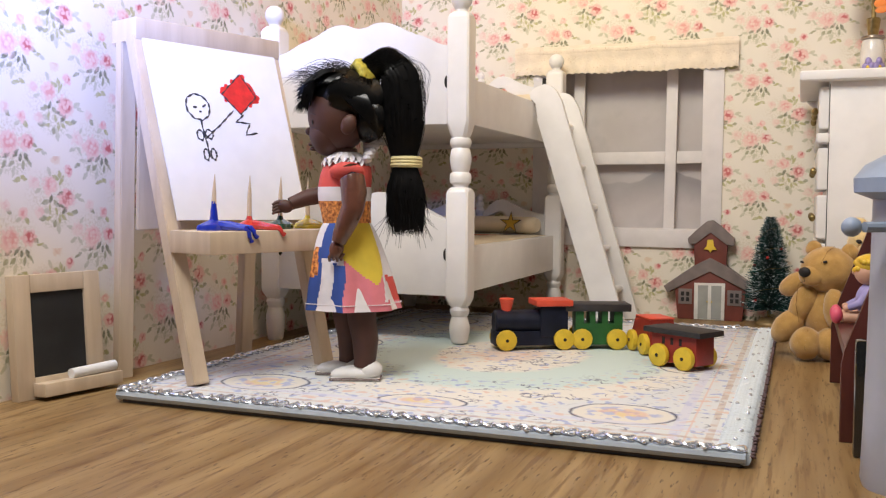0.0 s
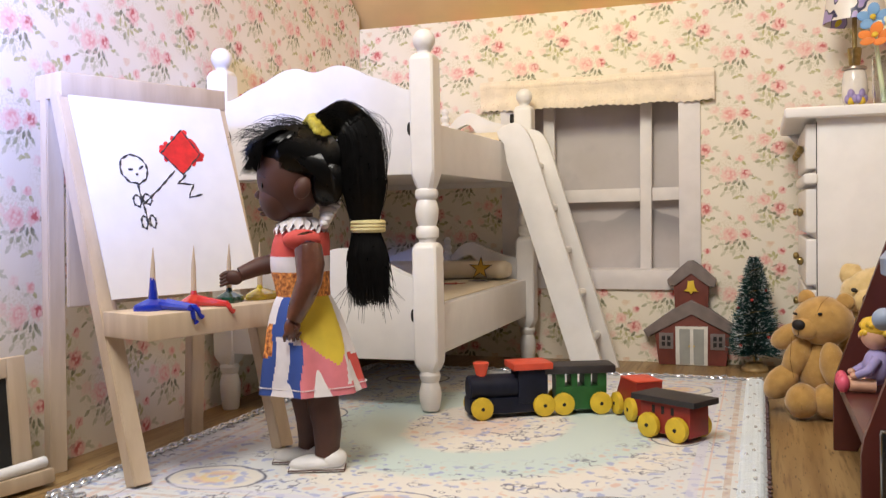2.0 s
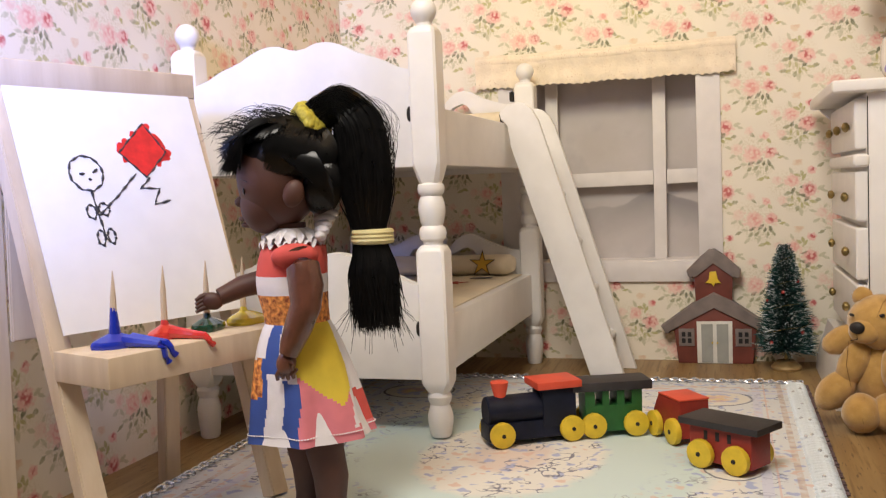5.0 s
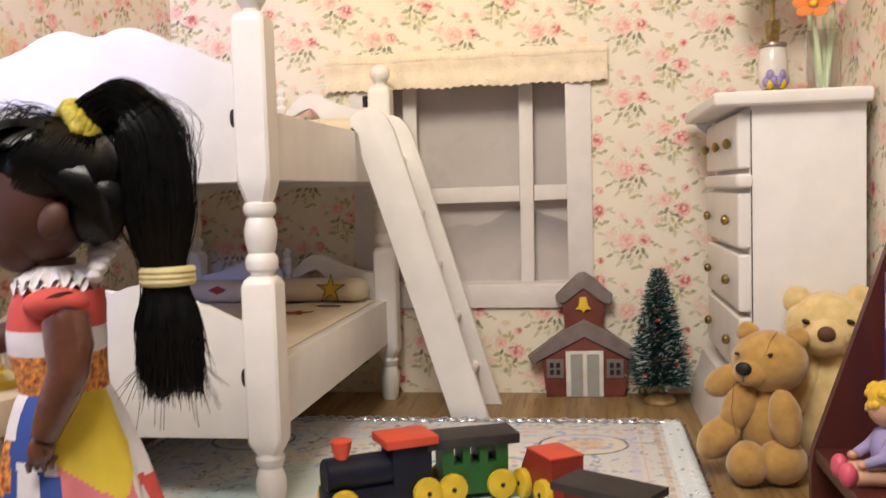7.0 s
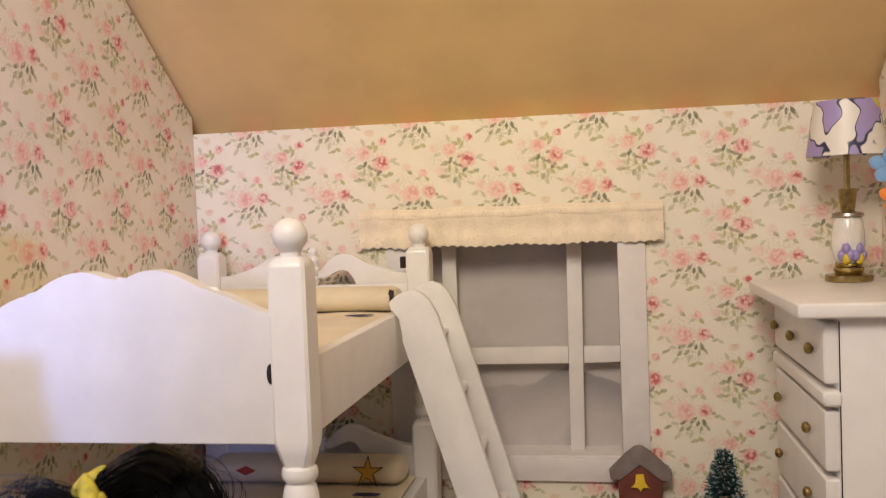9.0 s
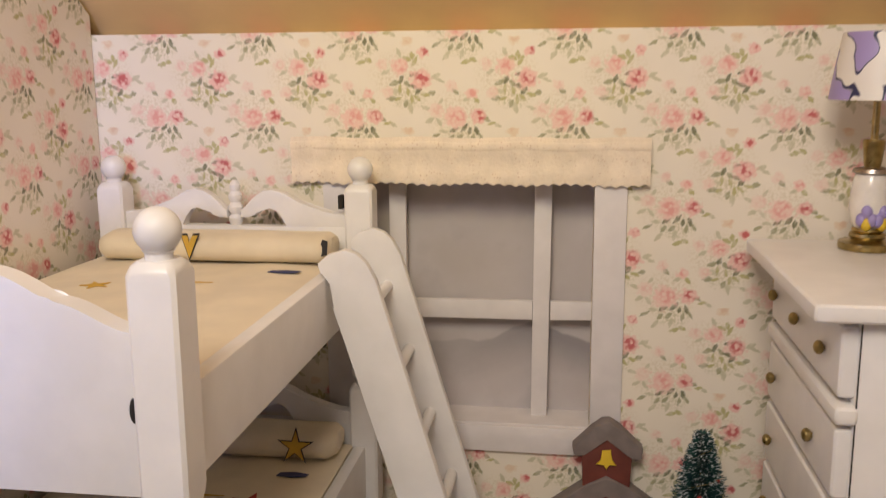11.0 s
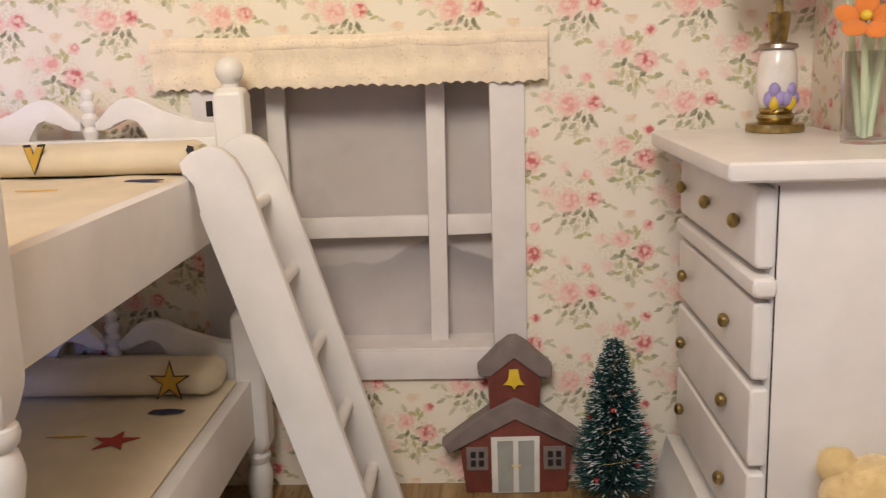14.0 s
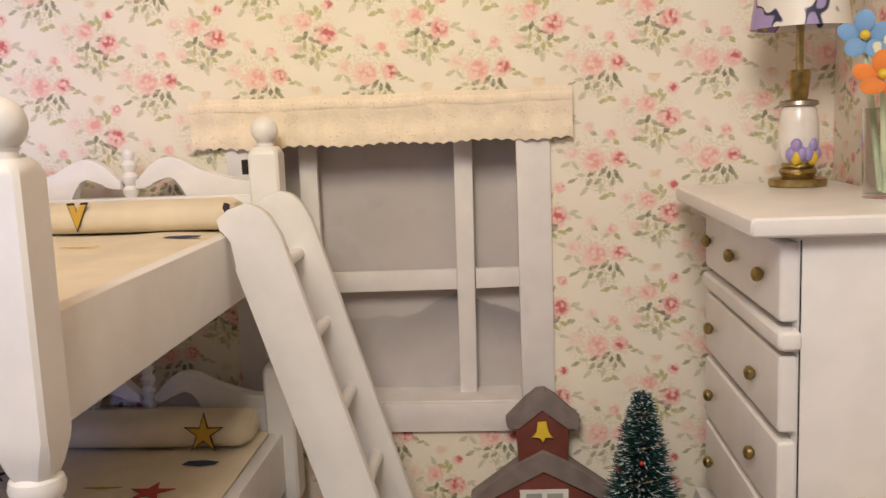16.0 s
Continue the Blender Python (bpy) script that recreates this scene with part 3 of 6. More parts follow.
bed = thing("bunk_bed", pose(-0.2025, 0.511, 0), "white-painted wooden toy bunk bed with turned posts", "bunk bed")
PX0, PX1, PY0, PY1 = -0.0520, 0.0558, -0.0855, 0.0910
NEAR = PX1 - 0.0020
part("post", bed_post(0.0046), WHITE, bed, m=pose(NEAR, PY0, 0.0005) @ Matrix.Diagonal((1, 1, 1.006, 1)))
low_post = mesh_of("post", bed_post(0.0), WHITE)
part("post", low_post, WHITE, bed, m=pose(PX0, PY0 + 0.002, 0) @ Matrix.Diagonal((1, 1, 1.008, 1)))
part("post", low_post, WHITE, bed, m=pose(PX1, PY1, -0.0) @ Matrix.Diagonal((1, 1, 0.982, 1)))
part("post", low_post, WHITE, bed, m=pose(PX0 + 0.003, PY1, 0) @ Matrix.Diagonal((1, 1, 0.982, 1)))
for name, low in (("upper_footboard", 0.1120), ("lower_footboard", 0.0280)):
    part(name, prism(hump_outline(low, PX0 + 0.0045, NEAR - 0.0045), 0.0062, 0.0008, m=pose(0, PY0 - 0.0031, 0)), WHITE, bed)
    for x in (PX0 + 0.0062, NEAR - 0.0064):
        bm = bmesh.new()
        ell(bm, (x, PY0 - 0.0032, low + 0.0205), (0.0012, 0.0007, 0.0030), u=12, v=8)
        part("dowel_hole", bm, DARK_HOLE, bed, "dark dowel hole")


def arch_outline(side, low):
    """Half of the pierced headboard's top: an arch over an eye-shaped gap. side: 1 or -1, from the middle outwards."""
    outer = [(0.0028, 0.0395), (0.0050, 0.0412), (0.0085, 0.0450), (0.0125, 0.0476), (0.0165, 0.0482), (0.0210, 0.0470), (0.0270, 0.0435), (0.0340, 0.0404), (0.0415, 0.0388), (0.0490, 0.0384)]
    inner = [(0.0490, 0.0330), (0.0215, 0.0330), (0.0208, 0.0372), (0.0185, 0.0402), (0.0155, 0.0412), (0.0122, 0.0402), (0.0095, 0.0378), (0.0060, 0.0366), (0.0028, 0.0366)]
    pts = [(side * x, low + z) for x, z in outer + inner]
    return pts if side > 0 else pts[::-1]


for name, low in (("upper_headboard", 0.1108), ("lower_headboard", 0.0278)):
    bm = box(PX0 + 0.0065, PX1 - 0.0045, PY1 - 0.003, PY1 + 0.003, low, low + 0.0332, 0.0004)
    for side in (1, -1):
        prism(arch_outline(side, low), 0.0056, 0.0006, bm, m=pose(0.0032, PY1 - 0.0028, 0))
    head = part(name, bm, WHITE, bed)
    sp = [(0.0018, 0.0325), (0.0027, 0.0345), (0.0030, 0.0362), (0.0020, 0.0378), (0.0028, 0.0392), (0.0030, 0.0410), (0.0019, 0.0428), (0.0027, 0.0440), (0.0028, 0.0456), (0.0017, 0.0472), (0.0023, 0.0484), (0.0023, 0.0498), (0.0010, 0.0516)]
    part("spindle", lathe([(r, z + low) for r, z in sp], 16, m=pose(0.0032, PY1, 0)), WHITE, head)
    part("side_rail", box(PX1 - 0.0042, PX1 + 0.0008, PY0 + 0.005, PY1 - 0.005, low + 0.0016, low + 0.0245, 0.0009), WHITE, bed)
    part("side_rail", box(PX0 - 0.0045, PX0 + 0.0012, PY0 + 0.005, PY1 - 0.005, low + 0.0012, low + 0.0190, 0.0009), WHITE, bed)
    part("bed_base", box(PX0 - 0.001, PX1 - 0.0044, PY0 + 0.0035, PY1 - 0.0035, low + 0.0030, low + 0.0065), WHITE, bed)
# Dark block put in as the shade of the gap at this joint
part("gap_shade_block", box(PX1 - 0.0092, PX1 - 0.0072, PY1 - 0.001, PY1 + 0.004, 0.1512, 0.1566), DARK_HOLE, bed, "dark block for the shaded gap at the headboard joint")

# mattresses and pillows, cream cotton printed with doodles
INK = {
    "yellow": mat("print_yellow", (0.62, 0.38, 0.05), 0.9, bump=0.3, bscale=2600),
    "red": mat("print_red", (0.42, 0.06, 0.045), 0.9, bump=0.3, bscale=2600),
    "blue": mat("print_navy", (0.055, 0.06, 0.14), 0.9, bump=0.3, bscale=2600),
    "black": mat("print_black", (0.03, 0.028, 0.03), 0.9, bump=0.3, bscale=2600),
}


def star_outline(r, points=5, inner=0.42, turn=0.0):
    return [(r * (1 if k % 2 == 0 else inner) * math.cos(turn + math.pi * k / points), r * (1 if k % 2 == 0 else inner) * math.sin(turn + math.pi * k / points)) for k in range(points * 2)]


def print_on(parent, outline, colour, m, name="printed_shape"):
    lay = m @ pose(0, 0, 0, -90, 0, 0)
    part(name, prism(outline, -0.00025, m=lay), INK[colour], parent)


def cushion(x0, x1, y0, y1, z0, z1, puff, wave=0.0):
    bm = bmesh.new()
    nx, ny = 28, 20
    for top in (1, -1):
        g = []
        for i in range(nx + 1):
            row = []
            for j in range(ny + 1):
                u, v = i / nx, j / ny
                edge = max(0.0, min(1.0, min(u, 1 - u) * 9)) ** 0.5 * max(0.0, min(1.0, min(v, 1 - v) * 7)) ** 0.5
                zz = (z0 + z1) / 2 + top * (z1 - z0) / 2 * (1 - puff + puff * edge) + wave * (noise.noise((u * 6 + z0 * 300, v * 6, top)))
                row.append(bm.verts.new((x0 + (x1 - x0) * u, y0 + (y1 - y0) * v, zz)))
            g.append(row)
        for i in range(nx):
            for j in range(ny):
                bm.faces.new((g[i][j], g[i + 1][j], g[i + 1][j + 1], g[i][j + 1]))
        ring = [g[i][0] for i in range(nx)] + [g[nx][j] for j in range(ny)] + [g[i][ny] for i in range(nx, 0, -1)] + [g[0][j] for j in range(ny, 0, -1)]
        if top == 1:
            upper = ring
        else:
            for k in range(len(ring)):
                bm.faces.new((upper[k - 1], upper[k], ring[k], ring[k - 1]))
    return bm


def pillow_roll(x0, x1, y, z, ry, rz):
    bm = bmesh.new()
    rings = []
    n, sides = 30, 22
    for i in range(n + 1):
        u = i / n
        end = min(1.0, min(u, 1 - u) * 22 + 0.72)
        s = 1 + 0.05 * noise.noise((u * 5, y * 50, z * 50))
        rings.append([bm.verts.new((x0 + (x1 - x0) * u, y + ry * end * s * math.copysign(abs(math.cos(2 * math.pi * k / sides)) ** 0.8, math.cos(2 * math.pi * k / sides)), z + rz * end * s * math.copysign(abs(math.sin(2 * math.pi * k / sides)) ** 0.75, math.sin(2 * math.pi * k / sides)))) for k in range(sides)])
    for a, b in zip(rings, rings[1:]):
        for k in range(sides):
            bm.faces.new((a[k], a[(k + 1) % sides], b[(k + 1) % sides], b[k]))
    for ring in (rings[0][::-1], rings[-1]):
        c = bm.verts.new(sum((v.co for v in ring), Vector()) / sides)
        for k in range(sides):
            bm.faces.new((ring[k - 1], ring[k], c))
    return bm


for level, base, where in (("upper", 0.1177, "upper"), ("lower", 0.0347, "lower")):
    h = 0.0154 if level == "upper" else 0.0190
    mattress = thing("mattress", pose(-0.2025, 0.511, base), "cream cotton mattress with printed stars on the %s bunk" % level, "mattress", "bunk mattresses")
    part("cover", cushion(PX0 + 0.0015, PX1 - 0.0046, PY0 + 0.0042, PY1 - 0.0045, 0, h, 0.14, 0.0006), CREAM_CLOTH, mattress, angle=60)
    marks = [(0.0278, 0.0264, "red", 0.3), (-0.012, 0.010, "yellow", 0.9), (-0.030, -0.030, "red", 0.1), (0.022, -0.038, "blue", 0.5), (-0.004, -0.058, "red", 1.1), (-0.034, 0.040, "blue", 0.8)]
    for x, y, colour, turn in marks:
        if level == "upper" and (colour == "blue" or x > 0):
            continue
        if level == "upper":
            x, y = x - 0.010, y + 0.012
        print_on(mattress, star_outline(0.0078 if level == "lower" else 0.0056, inner=0.38, turn=turn), colour, pose(x, y, h + 0.0004), "printed_star")
    print_on(mattress, [(0, 0), (0.006, -0.0006), (0.013, 0.0004), (0.006, 0.0006)], "yellow", pose(0.004, 0.030, h + 0.0004), "printed_stroke")
    print_on(mattress, [(-0.0060, -0.0012), (0.0, -0.0022), (0.0055, -0.0008), (0.0062, 0.0012), (0.001, 0.0026), (-0.005, 0.0018)], "blue", pose(0.036, 0.051, h + 0.0002), "printed_stroke")
    pillow = thing("pillow", pose(-0.2025, 0.511, base + h), "cream cotton roll pillow with printed stars on the %s bunk" % level, "pillow", "bunk pillows")
    part("cover", pillow_roll(PX0 + 0.008, PX1 - 0.0072, 0.074, 0.0055, 0.0120, 0.0056), CREAM_CLOTH, pillow, angle=60)
    front = pose(0, 0.0625, 0.0075, 72)
    shape = [(-0.0031, 0.004), (-0.0008, 0.0041), (0.0, 0.0013), (0.0012, 0.0041), (0.0034, 0.0042), (0.0003, -0.0046)] if level == "upper" else star_outline(0.0064, inner=0.36, turn=0.3)
    x = -0.0050 if level == "upper" else 0.034
    part("printed_outline", prism([(px * 1.22, pz * 1.20) for px, pz in shape], -0.0003, m=pose(x, 0.0622, 0.0070, -12)), INK["black"], pillow)
    part("printed_mark", prism(shape, -0.0003, m=pose(x, 0.0620, 0.0070, -12)), INK["yellow"], pillow)
    if level == "lower":
        part("printed_mark", prism([(-0.005, 0), (0, 0.0022), (0.005, 0), (0, -0.0022)], -0.0003, m=pose(-0.024, 0.0617, 0.0072, -12)), INK["red"], pillow)
    else:
        part("printed_mark", prism([(-0.0022, -0.003), (0.002, -0.0024), (0.0022, 0.003), (0.0002, 0.0036)], -0.0003, m=pose(0.0468, 0.0640, 0.0066, -8)), INK["black"], pillow)

# ---- ladder ----
ladder = thing("ladder", pose(-0.096, 0.570, 0), "white-painted wooden ladder leaning on the bunk bed", "ladder")
rail = [(-0.0088, 0.0), (0.0084, 0.0), (-0.0325, 0.1352), (-0.0358, 0.1412), (-0.0392, 0.1442), (-0.0430, 0.1455), (-0.0490, 0.1436), (-0.0528, 0.1404), (-0.0518, 0.1366), (-0.0478, 0.1338), (-0.0479, 0.1250)]
for y in (-0.0260, 0.0195):
    part("rail", prism(rail, 0.0042, 0.0007, m=pose(0, y, 0)), WHITE, ladder)
for k in range(5):
    z = 0.0195 + 0.0257 * k
    x = 0.0018 - z * 0.325
    bm = bmesh.new()
    sweep(bm, [(x, -0.0222, z), (x, 0.0199, z + 0.0004)], 0.0023, 12)
    part("rung", bm, WHITE, ladder)

# ---- chest of drawers ----
dresser = thing("chest_of_drawers", pose(0.0398, 0.553, 0), "white-painted chest of drawers with small brass knobs", "dresser")
part("body", box(-0.0215, 0.0205, -0.0465, 0.0480, 0.010, 0.1360, 0.0006), WHITE, dresser)
part("top", box(-0.0356, 0.0220, -0.0520, 0.0545, 0.1358, 0.1413, 0.0018, seg=3), WHITE, dresser)
part("bracket", prism([(-0.0235, 0.1357), (-0.0320, 0.1357), (-0.0300, 0.1335), (-0.0235, 0.1270)], 0.0030, 0.0004, m=pose(0, 0.0445, 0)), WHITE, dresser)
bm = prism([(-0.0350, 0), (0.0205, 0), (0.0205, 0.0115), (-0.0262, 0.0262), (-0.0290, 0.0262), (-0.0300, 0.0200), (-0.0322, 0.0150), (-0.0340, 0.0080)], 0.0965, 0.0004, m=pose(0, -0.0470, 0))
part("base_moulding", bm, WHITE, dresser)
part("ledge", box(-0.0272, -0.0205, -0.0478, 0.0480, 0.1046, 0.1104, 0.0022, seg=3), WHITE, dresser)
for z0, z1, ys in ((0.1122, 0.1338, (-0.0285, 0.0050, 0.0390)), (0.0815, 0.1030, (-0.0215, 0.0345)), (0.0565, 0.0790, (-0.0215, 0.0345)), (0.0310, 0.0545, (-0.0215, 0.0345))):
    drawer = part("drawer", box(-0.0262, -0.0210, -0.0452, 0.0465, z0, z1, 0.0016, seg=3), WHITE, dresser)
    for y in ys:
        knob = lathe([(0.0009, 0), (0.0010, 0.0004), (0.0018, 0.0008), (0.0022, 0.0016), (0.0021, 0.0024), (0.0014, 0.0031), (0.0004, 0.0034)], 14, m=pose(-0.0260, y, (z0 + z1) / 2 - 0.0005, 0, -90, 0))
        part("knob", knob, BRASS, drawer, "small round brass knob")
# Near-black strip paints in the shade of the gap beside the drawers
part("gap_shade_strip", box(-0.0214, -0.0210, -0.0466, -0.0463, 0.030, 0.1345), DARK_HOLE, dresser, "dark strip for the shaded gap beside the drawers")

# ---- toy schoolhouse ----
BRICKRED = mat("oxblood_paint", (0.16, 0.040, 0.028), 0.6, var=0.18, scale=90, bump=0.3)
SLATE = mat("grey_roof_paint", (0.20, 0.165, 0.155), 0.65, var=0.16, scale=110, bump=0.4)
PALE = mat("pale_grey_paint", (0.33, 0.34, 0.32), 0.6)
YELLOW = mat("yellow_paint", (0.72, 0.50, 0.03), 0.5)
DOORWHITE = mat("door_white", (0.70, 0.69, 0.65), 0.55)
school = thing("toy_schoolhouse", pose(-0.0465, 0.6080, 0), "dark red wooden toy schoolhouse with grey roof and yellow bell", "toy house")
part("wall", prism([(-0.0196, 0), (0.0200, 0), (0.0222, 0.0192), (0.0200, 0.0250), (0.0, 0.0370), (-0.0200, 0.0250), (-0.0218, 0.0192)], 0.0072, 0.0006), BRICKRED, school)
part("roof", prism([(-0.0288, 0.0208), (-0.0262, 0.0166), (-0.0242, 0.0172), (0.0, 0.0322), (0.0242, 0.0178), (0.0262, 0.0172), (0.0290, 0.0214), (0.0100, 0.0348), (0.0, 0.0398), (-0.0100, 0.0345)], 0.0086, 0.0009, m=pose(0, -0.0010, 0)), SLATE, school)
part("cupola", prism([(-0.0096, 0.0330), (0.0096, 0.0330), (0.0104, 0.0500), (0.0, 0.0592), (-0.0104, 0.0495)], 0.0064, 0.0005, m=pose(0, 0.0004, 0)), BRICKRED, school)
part("cupola_roof", prism([(-0.0142, 0.0520), (-0.0136, 0.0488), (-0.0112, 0.0476), (-0.0100, 0.0492), (0.0, 0.0570), (0.0105, 0.0490), (0.0118, 0.0472), (0.0142, 0.0480), (0.0146, 0.0520), (0.0055, 0.0605), (0.0010, 0.0636), (-0.0022, 0.0632), (-0.0060, 0.0600)], 0.0078, 0.0009, m=pose(0, -0.0006, 0)), SLATE, school)
part("bell", prism([(-0.0020, 0.0512), (0.0016, 0.0514), (0.0021, 0.0470), (0.0042, 0.0447), (0.0010, 0.0452), (0.0, 0.0428), (-0.0010, 0.0450), (-0.0044, 0.0450), (-0.0022, 0.0470)], -0.0008, 0.0002), YELLOW, school, "yellow painted bell")
door = part("door", prism([(-0.0094, 0.0002), (0.0093, 0.0002), (0.0095, 0.0238), (-0.0095, 0.0236)], -0.0007, 0.0002), DOORWHITE, school, "white double door with pale grey panels")
for x in (-0.0040, 0.0042):
    part("door_panel", prism([(x - 0.0030, 0.0008), (x + 0.0030, 0.0008), (x + 0.0031, 0.0222), (x - 0.0031, 0.0221)], -0.0004, m=pose(0, -0.0006, 0)), PALE, door)
    part("door_knob", lathe([(0.0005, 0), (0.0005, 0.0005), (0.0001, 0.0008)], 8, m=pose(x * 0.32, -0.0009, 0.0118, 90)), YELLOW, door)
for x in (-0.0150, 0.0152):
    win = part("window", prism([(x - 0.0042, 0.0098), (x + 0.0042, 0.0098), (x + 0.0043, 0.0196), (x - 0.0043, 0.0195)], -0.0006, 0.0002), SLATE, school, "grey window frame")
    for dx in (-0.0016, 0.0016):
        for dz in (0.0128, 0.0164):
            part("pane", prism([(x + dx - 0.0010, dz - 0.0013), (x + dx + 0.0010, dz - 0.0013), (x + dx + 0.0010, dz + 0.0013), (x + dx - 0.0010, dz + 0.0013)], -0.0003, m=pose(0, -0.0005, 0)), BLACK, win)

# ---- bottle-brush tree ----
NEEDLE = mat("teal_bristle", (0.012, 0.050, 0.068), 0.5, var=0.5, scale=500, bump=0, spots=(0.014, 0.058, 0.048))
FROSTED = mat("frosted_tip", (0.70, 0.74, 0.76), 0.7, bump=0)
tree = thing("bottle_brush_tree", pose(-0.0103, 0.5950, 0), "small dark green bottle-brush tree with frosted tips and red beads", "toy tree")
part("stand", lathe([(0.0074, 0), (0.0078, 0.0012), (0.0074, 0.0024), (0.0060, 0.0034), (0.0046, 0.0050), (0.0020, 0.0056)], 20), mat("gilt_wood", (0.36, 0.24, 0.10), 0.45, 0.3, var=0.2), tree, "round gilt wooden stand")
bm = bmesh.new()
sweep(bm, [(0, 0, 0.004), (0, 0, 0.0655)], 0.0009, 6)
part("trunk", bm, BRASS, tree)
rnd = random.Random(3)
verts, faces, mids = [], [], []
for k in range(9500):
    z = 0.0100 + 0.0555 * rnd.random() ** 1.25
    a = rnd.uniform(0, 2 * math.pi)
    full = 0.0148 * (1 - ((z - 0.0100) / 0.0590)) ** 0.66 + 0.0008
    clump = noise.noise((math.cos(a) * 2.2, math.sin(a) * 2.2, z * 260))
    r = full * rnd.uniform(0.62, 1.08) * (1 + 0.30 * clump)
    d = Vector((math.cos(a), math.sin(a), rnd.uniform(-0.15, 0.60))).normalized()
    side = Vector((-math.sin(a), math.cos(a), 0))
    p0 = Vector((0, 0, z))
    w = 0.00017
    white = rnd.random() < 0.15 + 0.45 * max(0, clump)
    cut = 0.78 if white else 1.0
    p1, p2 = p0 + d * r * cut, p0 + d * r
    n = len(verts)
    up = d.cross(side)
    verts += [p0 + side * w, p0 - side * w, p0 + up * w, p1 + side * w, p1 - side * w, p1 + up * w]
    faces += [(n, n + 1, n + 4, n + 3), (n + 1, n + 2, n + 5, n + 4), (n + 2, n, n + 3, n + 5), (n + 3, n + 4, n + 5)]
    mids += [0, 0, 0, 0]
    if white:
        n = len(verts)
        w = 0.00034
        verts += [p1 + side * w, p1 - side * w, p1 + up * w, p2]
        faces += [(n, n + 1, n + 3), (n + 1, n + 2, n + 3), (n + 2, n, n + 3)]
        mids += [1, 1, 1]
me = bpy.data.meshes.new("bristles")
me.from_pydata([tuple(v) for v in verts], [], faces)
me.materials.append(NEEDLE), me.materials.append(FROSTED)
me.polygons.foreach_set("material_index", mids)
tagged(part("bristles", me, None, tree), "dark teal bristles with white frosted tips", kind="stuff")
BEADRED = mat("red_bead", (0.42, 0.03, 0.025), 0.3, coat=0.4, bump=0)
for k in range(9):
    z = 0.016 + 0.0052 * k
    a = -2.2 + k * 1.35
    r = 0.0135 * (1 - (z - 0.010) / 0.060) ** 0.8 + 0.0004
    bm = bmesh.new()
    ell(bm, (r * math.cos(a), r * math.sin(a), z), (0.0010, 0.0010, 0.0010), u=10, v=8)
    part("bead", bm, BEADRED, tree, "red glass bead")
bm = bmesh.new()
pts = []
for k in range(90):
    z = 0.014 + 0.0505 * k / 89
    r = 0.0138 * (1 - (z - 0.010) / 0.060) ** 0.8 + 0.0006
    pts.append((r * math.cos(k * 0.30), r * math.sin(k * 0.30), z + 0.0006 * math.sin(k * 0.9)))
sweep(bm, pts, 0.00016, 4)
part("garland", bm, BRASS, tree, "thin gold wire garland")

# ---- rug ----
RX0, RX1, RY0, RY1 = -0.2255, -0.0065, 0.2725, 0.5405
rug = thing("rug", pose((RX0 + RX1) / 2, (RY0 + RY1) / 2, 0), "pale blue and cream floral rug with beaded silver braid", "rug")
hx, hy = (RX1 - RX0) / 2, (RY1 - RY0) / 2
part("woven_top", box(-hx, hx, -hy, hy, 0.0022, 0.0044, 0.0006), RUG, rug)
FELT = mat("pale_felt", (0.42, 0.47, 0.53), 0.95, bump=0.6, bscale=1500, sheen=0.3)
UNDER = mat("grey_underlay", (0.16, 0.15, 0.16), 0.95, bump=0.6, bscale=1200)
part("backing", box(-hx + 0.0008, hx - 0.0008, -hy + 0.0008, hy - 0.0008, 0.0, 0.0021), UNDER, rug)
SILVER = mat("silver_thread", (0.62, 0.64, 0.70), 0.25, 0.75, var=0.2, scale=900, bump=0.5, bscale=1800)
BRAID = mat("pale_blue_braid", (0.66, 0.71, 0.75), 0.8, var=0.15, scale=600, bump=0.8, bscale=1500, depth=0.0004)
loop = bmesh.new()
sweep(loop, [(0.0026 * math.cos(a), 0.0017 * math.sin(a), 0.0004 * math.sin(2 * a)) for a in [k * math.pi / 7 for k in range(15)]], 0.00052, 5)
loop_mesh = mesh_of("braid_loop", loop, SILVER)
stitch = bmesh.new()
ell(stitch, (0, 0, 0), (0.0044, 0.0011, 0.0015), u=8, v=6)
stitch_mesh = mesh_of("braid_stitch", stitch, BRAID)
for s in (-1, 1):
    bm = bmesh.new()
    sweep(bm, [(-hx - 0.0004, s * hy, 0.0030), (hx + 0.0004, s * hy, 0.0030)], 0.0017, 8)
    part("edging", bm, FELT, rug, "pale blue felt edging")
    bm = bmesh.new()
    sweep(bm, [(s * hx, -hy, 0.0026), (s * hx, hy, 0.0026)], 0.0019, 8)
    part("edging", bm, FELT, rug, "pale blue felt edging")
rnd = random.Random(11)
n = 50
for k in range(n):
    x = -hx + 2 * hx * (k + 0.5) / n
    for s in (-1, 1):
        part("braid_loop", loop_mesh, None, rug, m=pose(x, s * (hy - 0.0010), 0.0052 + rnd.uniform(-0.0002, 0.0003), rnd.uniform(-12, 12), rnd.uniform(-8, 8), rnd.uniform(-12, 12)))
n = 60
for k in range(n):
    y = -hy + 2 * hy * (k + 0.5) / n
    part("braid_loop", loop_mesh, None, rug, m=pose(-hx + 0.0010, y, 0.0052, rnd.uniform(-10, 10), rnd.uniform(-10, 10), 90 + rnd.uniform(-12, 12)))
n = 92
for k in range(n):
    y = -hy + 2 * hy * (k + 0.5) / n
    part("braid_stitch", stitch_mesh, None, rug, m=pose(hx - 0.0036, y, 0.0045, 0, rnd.uniform(-5, 6), rnd.uniform(-12, 12)))
picot = bmesh.new()
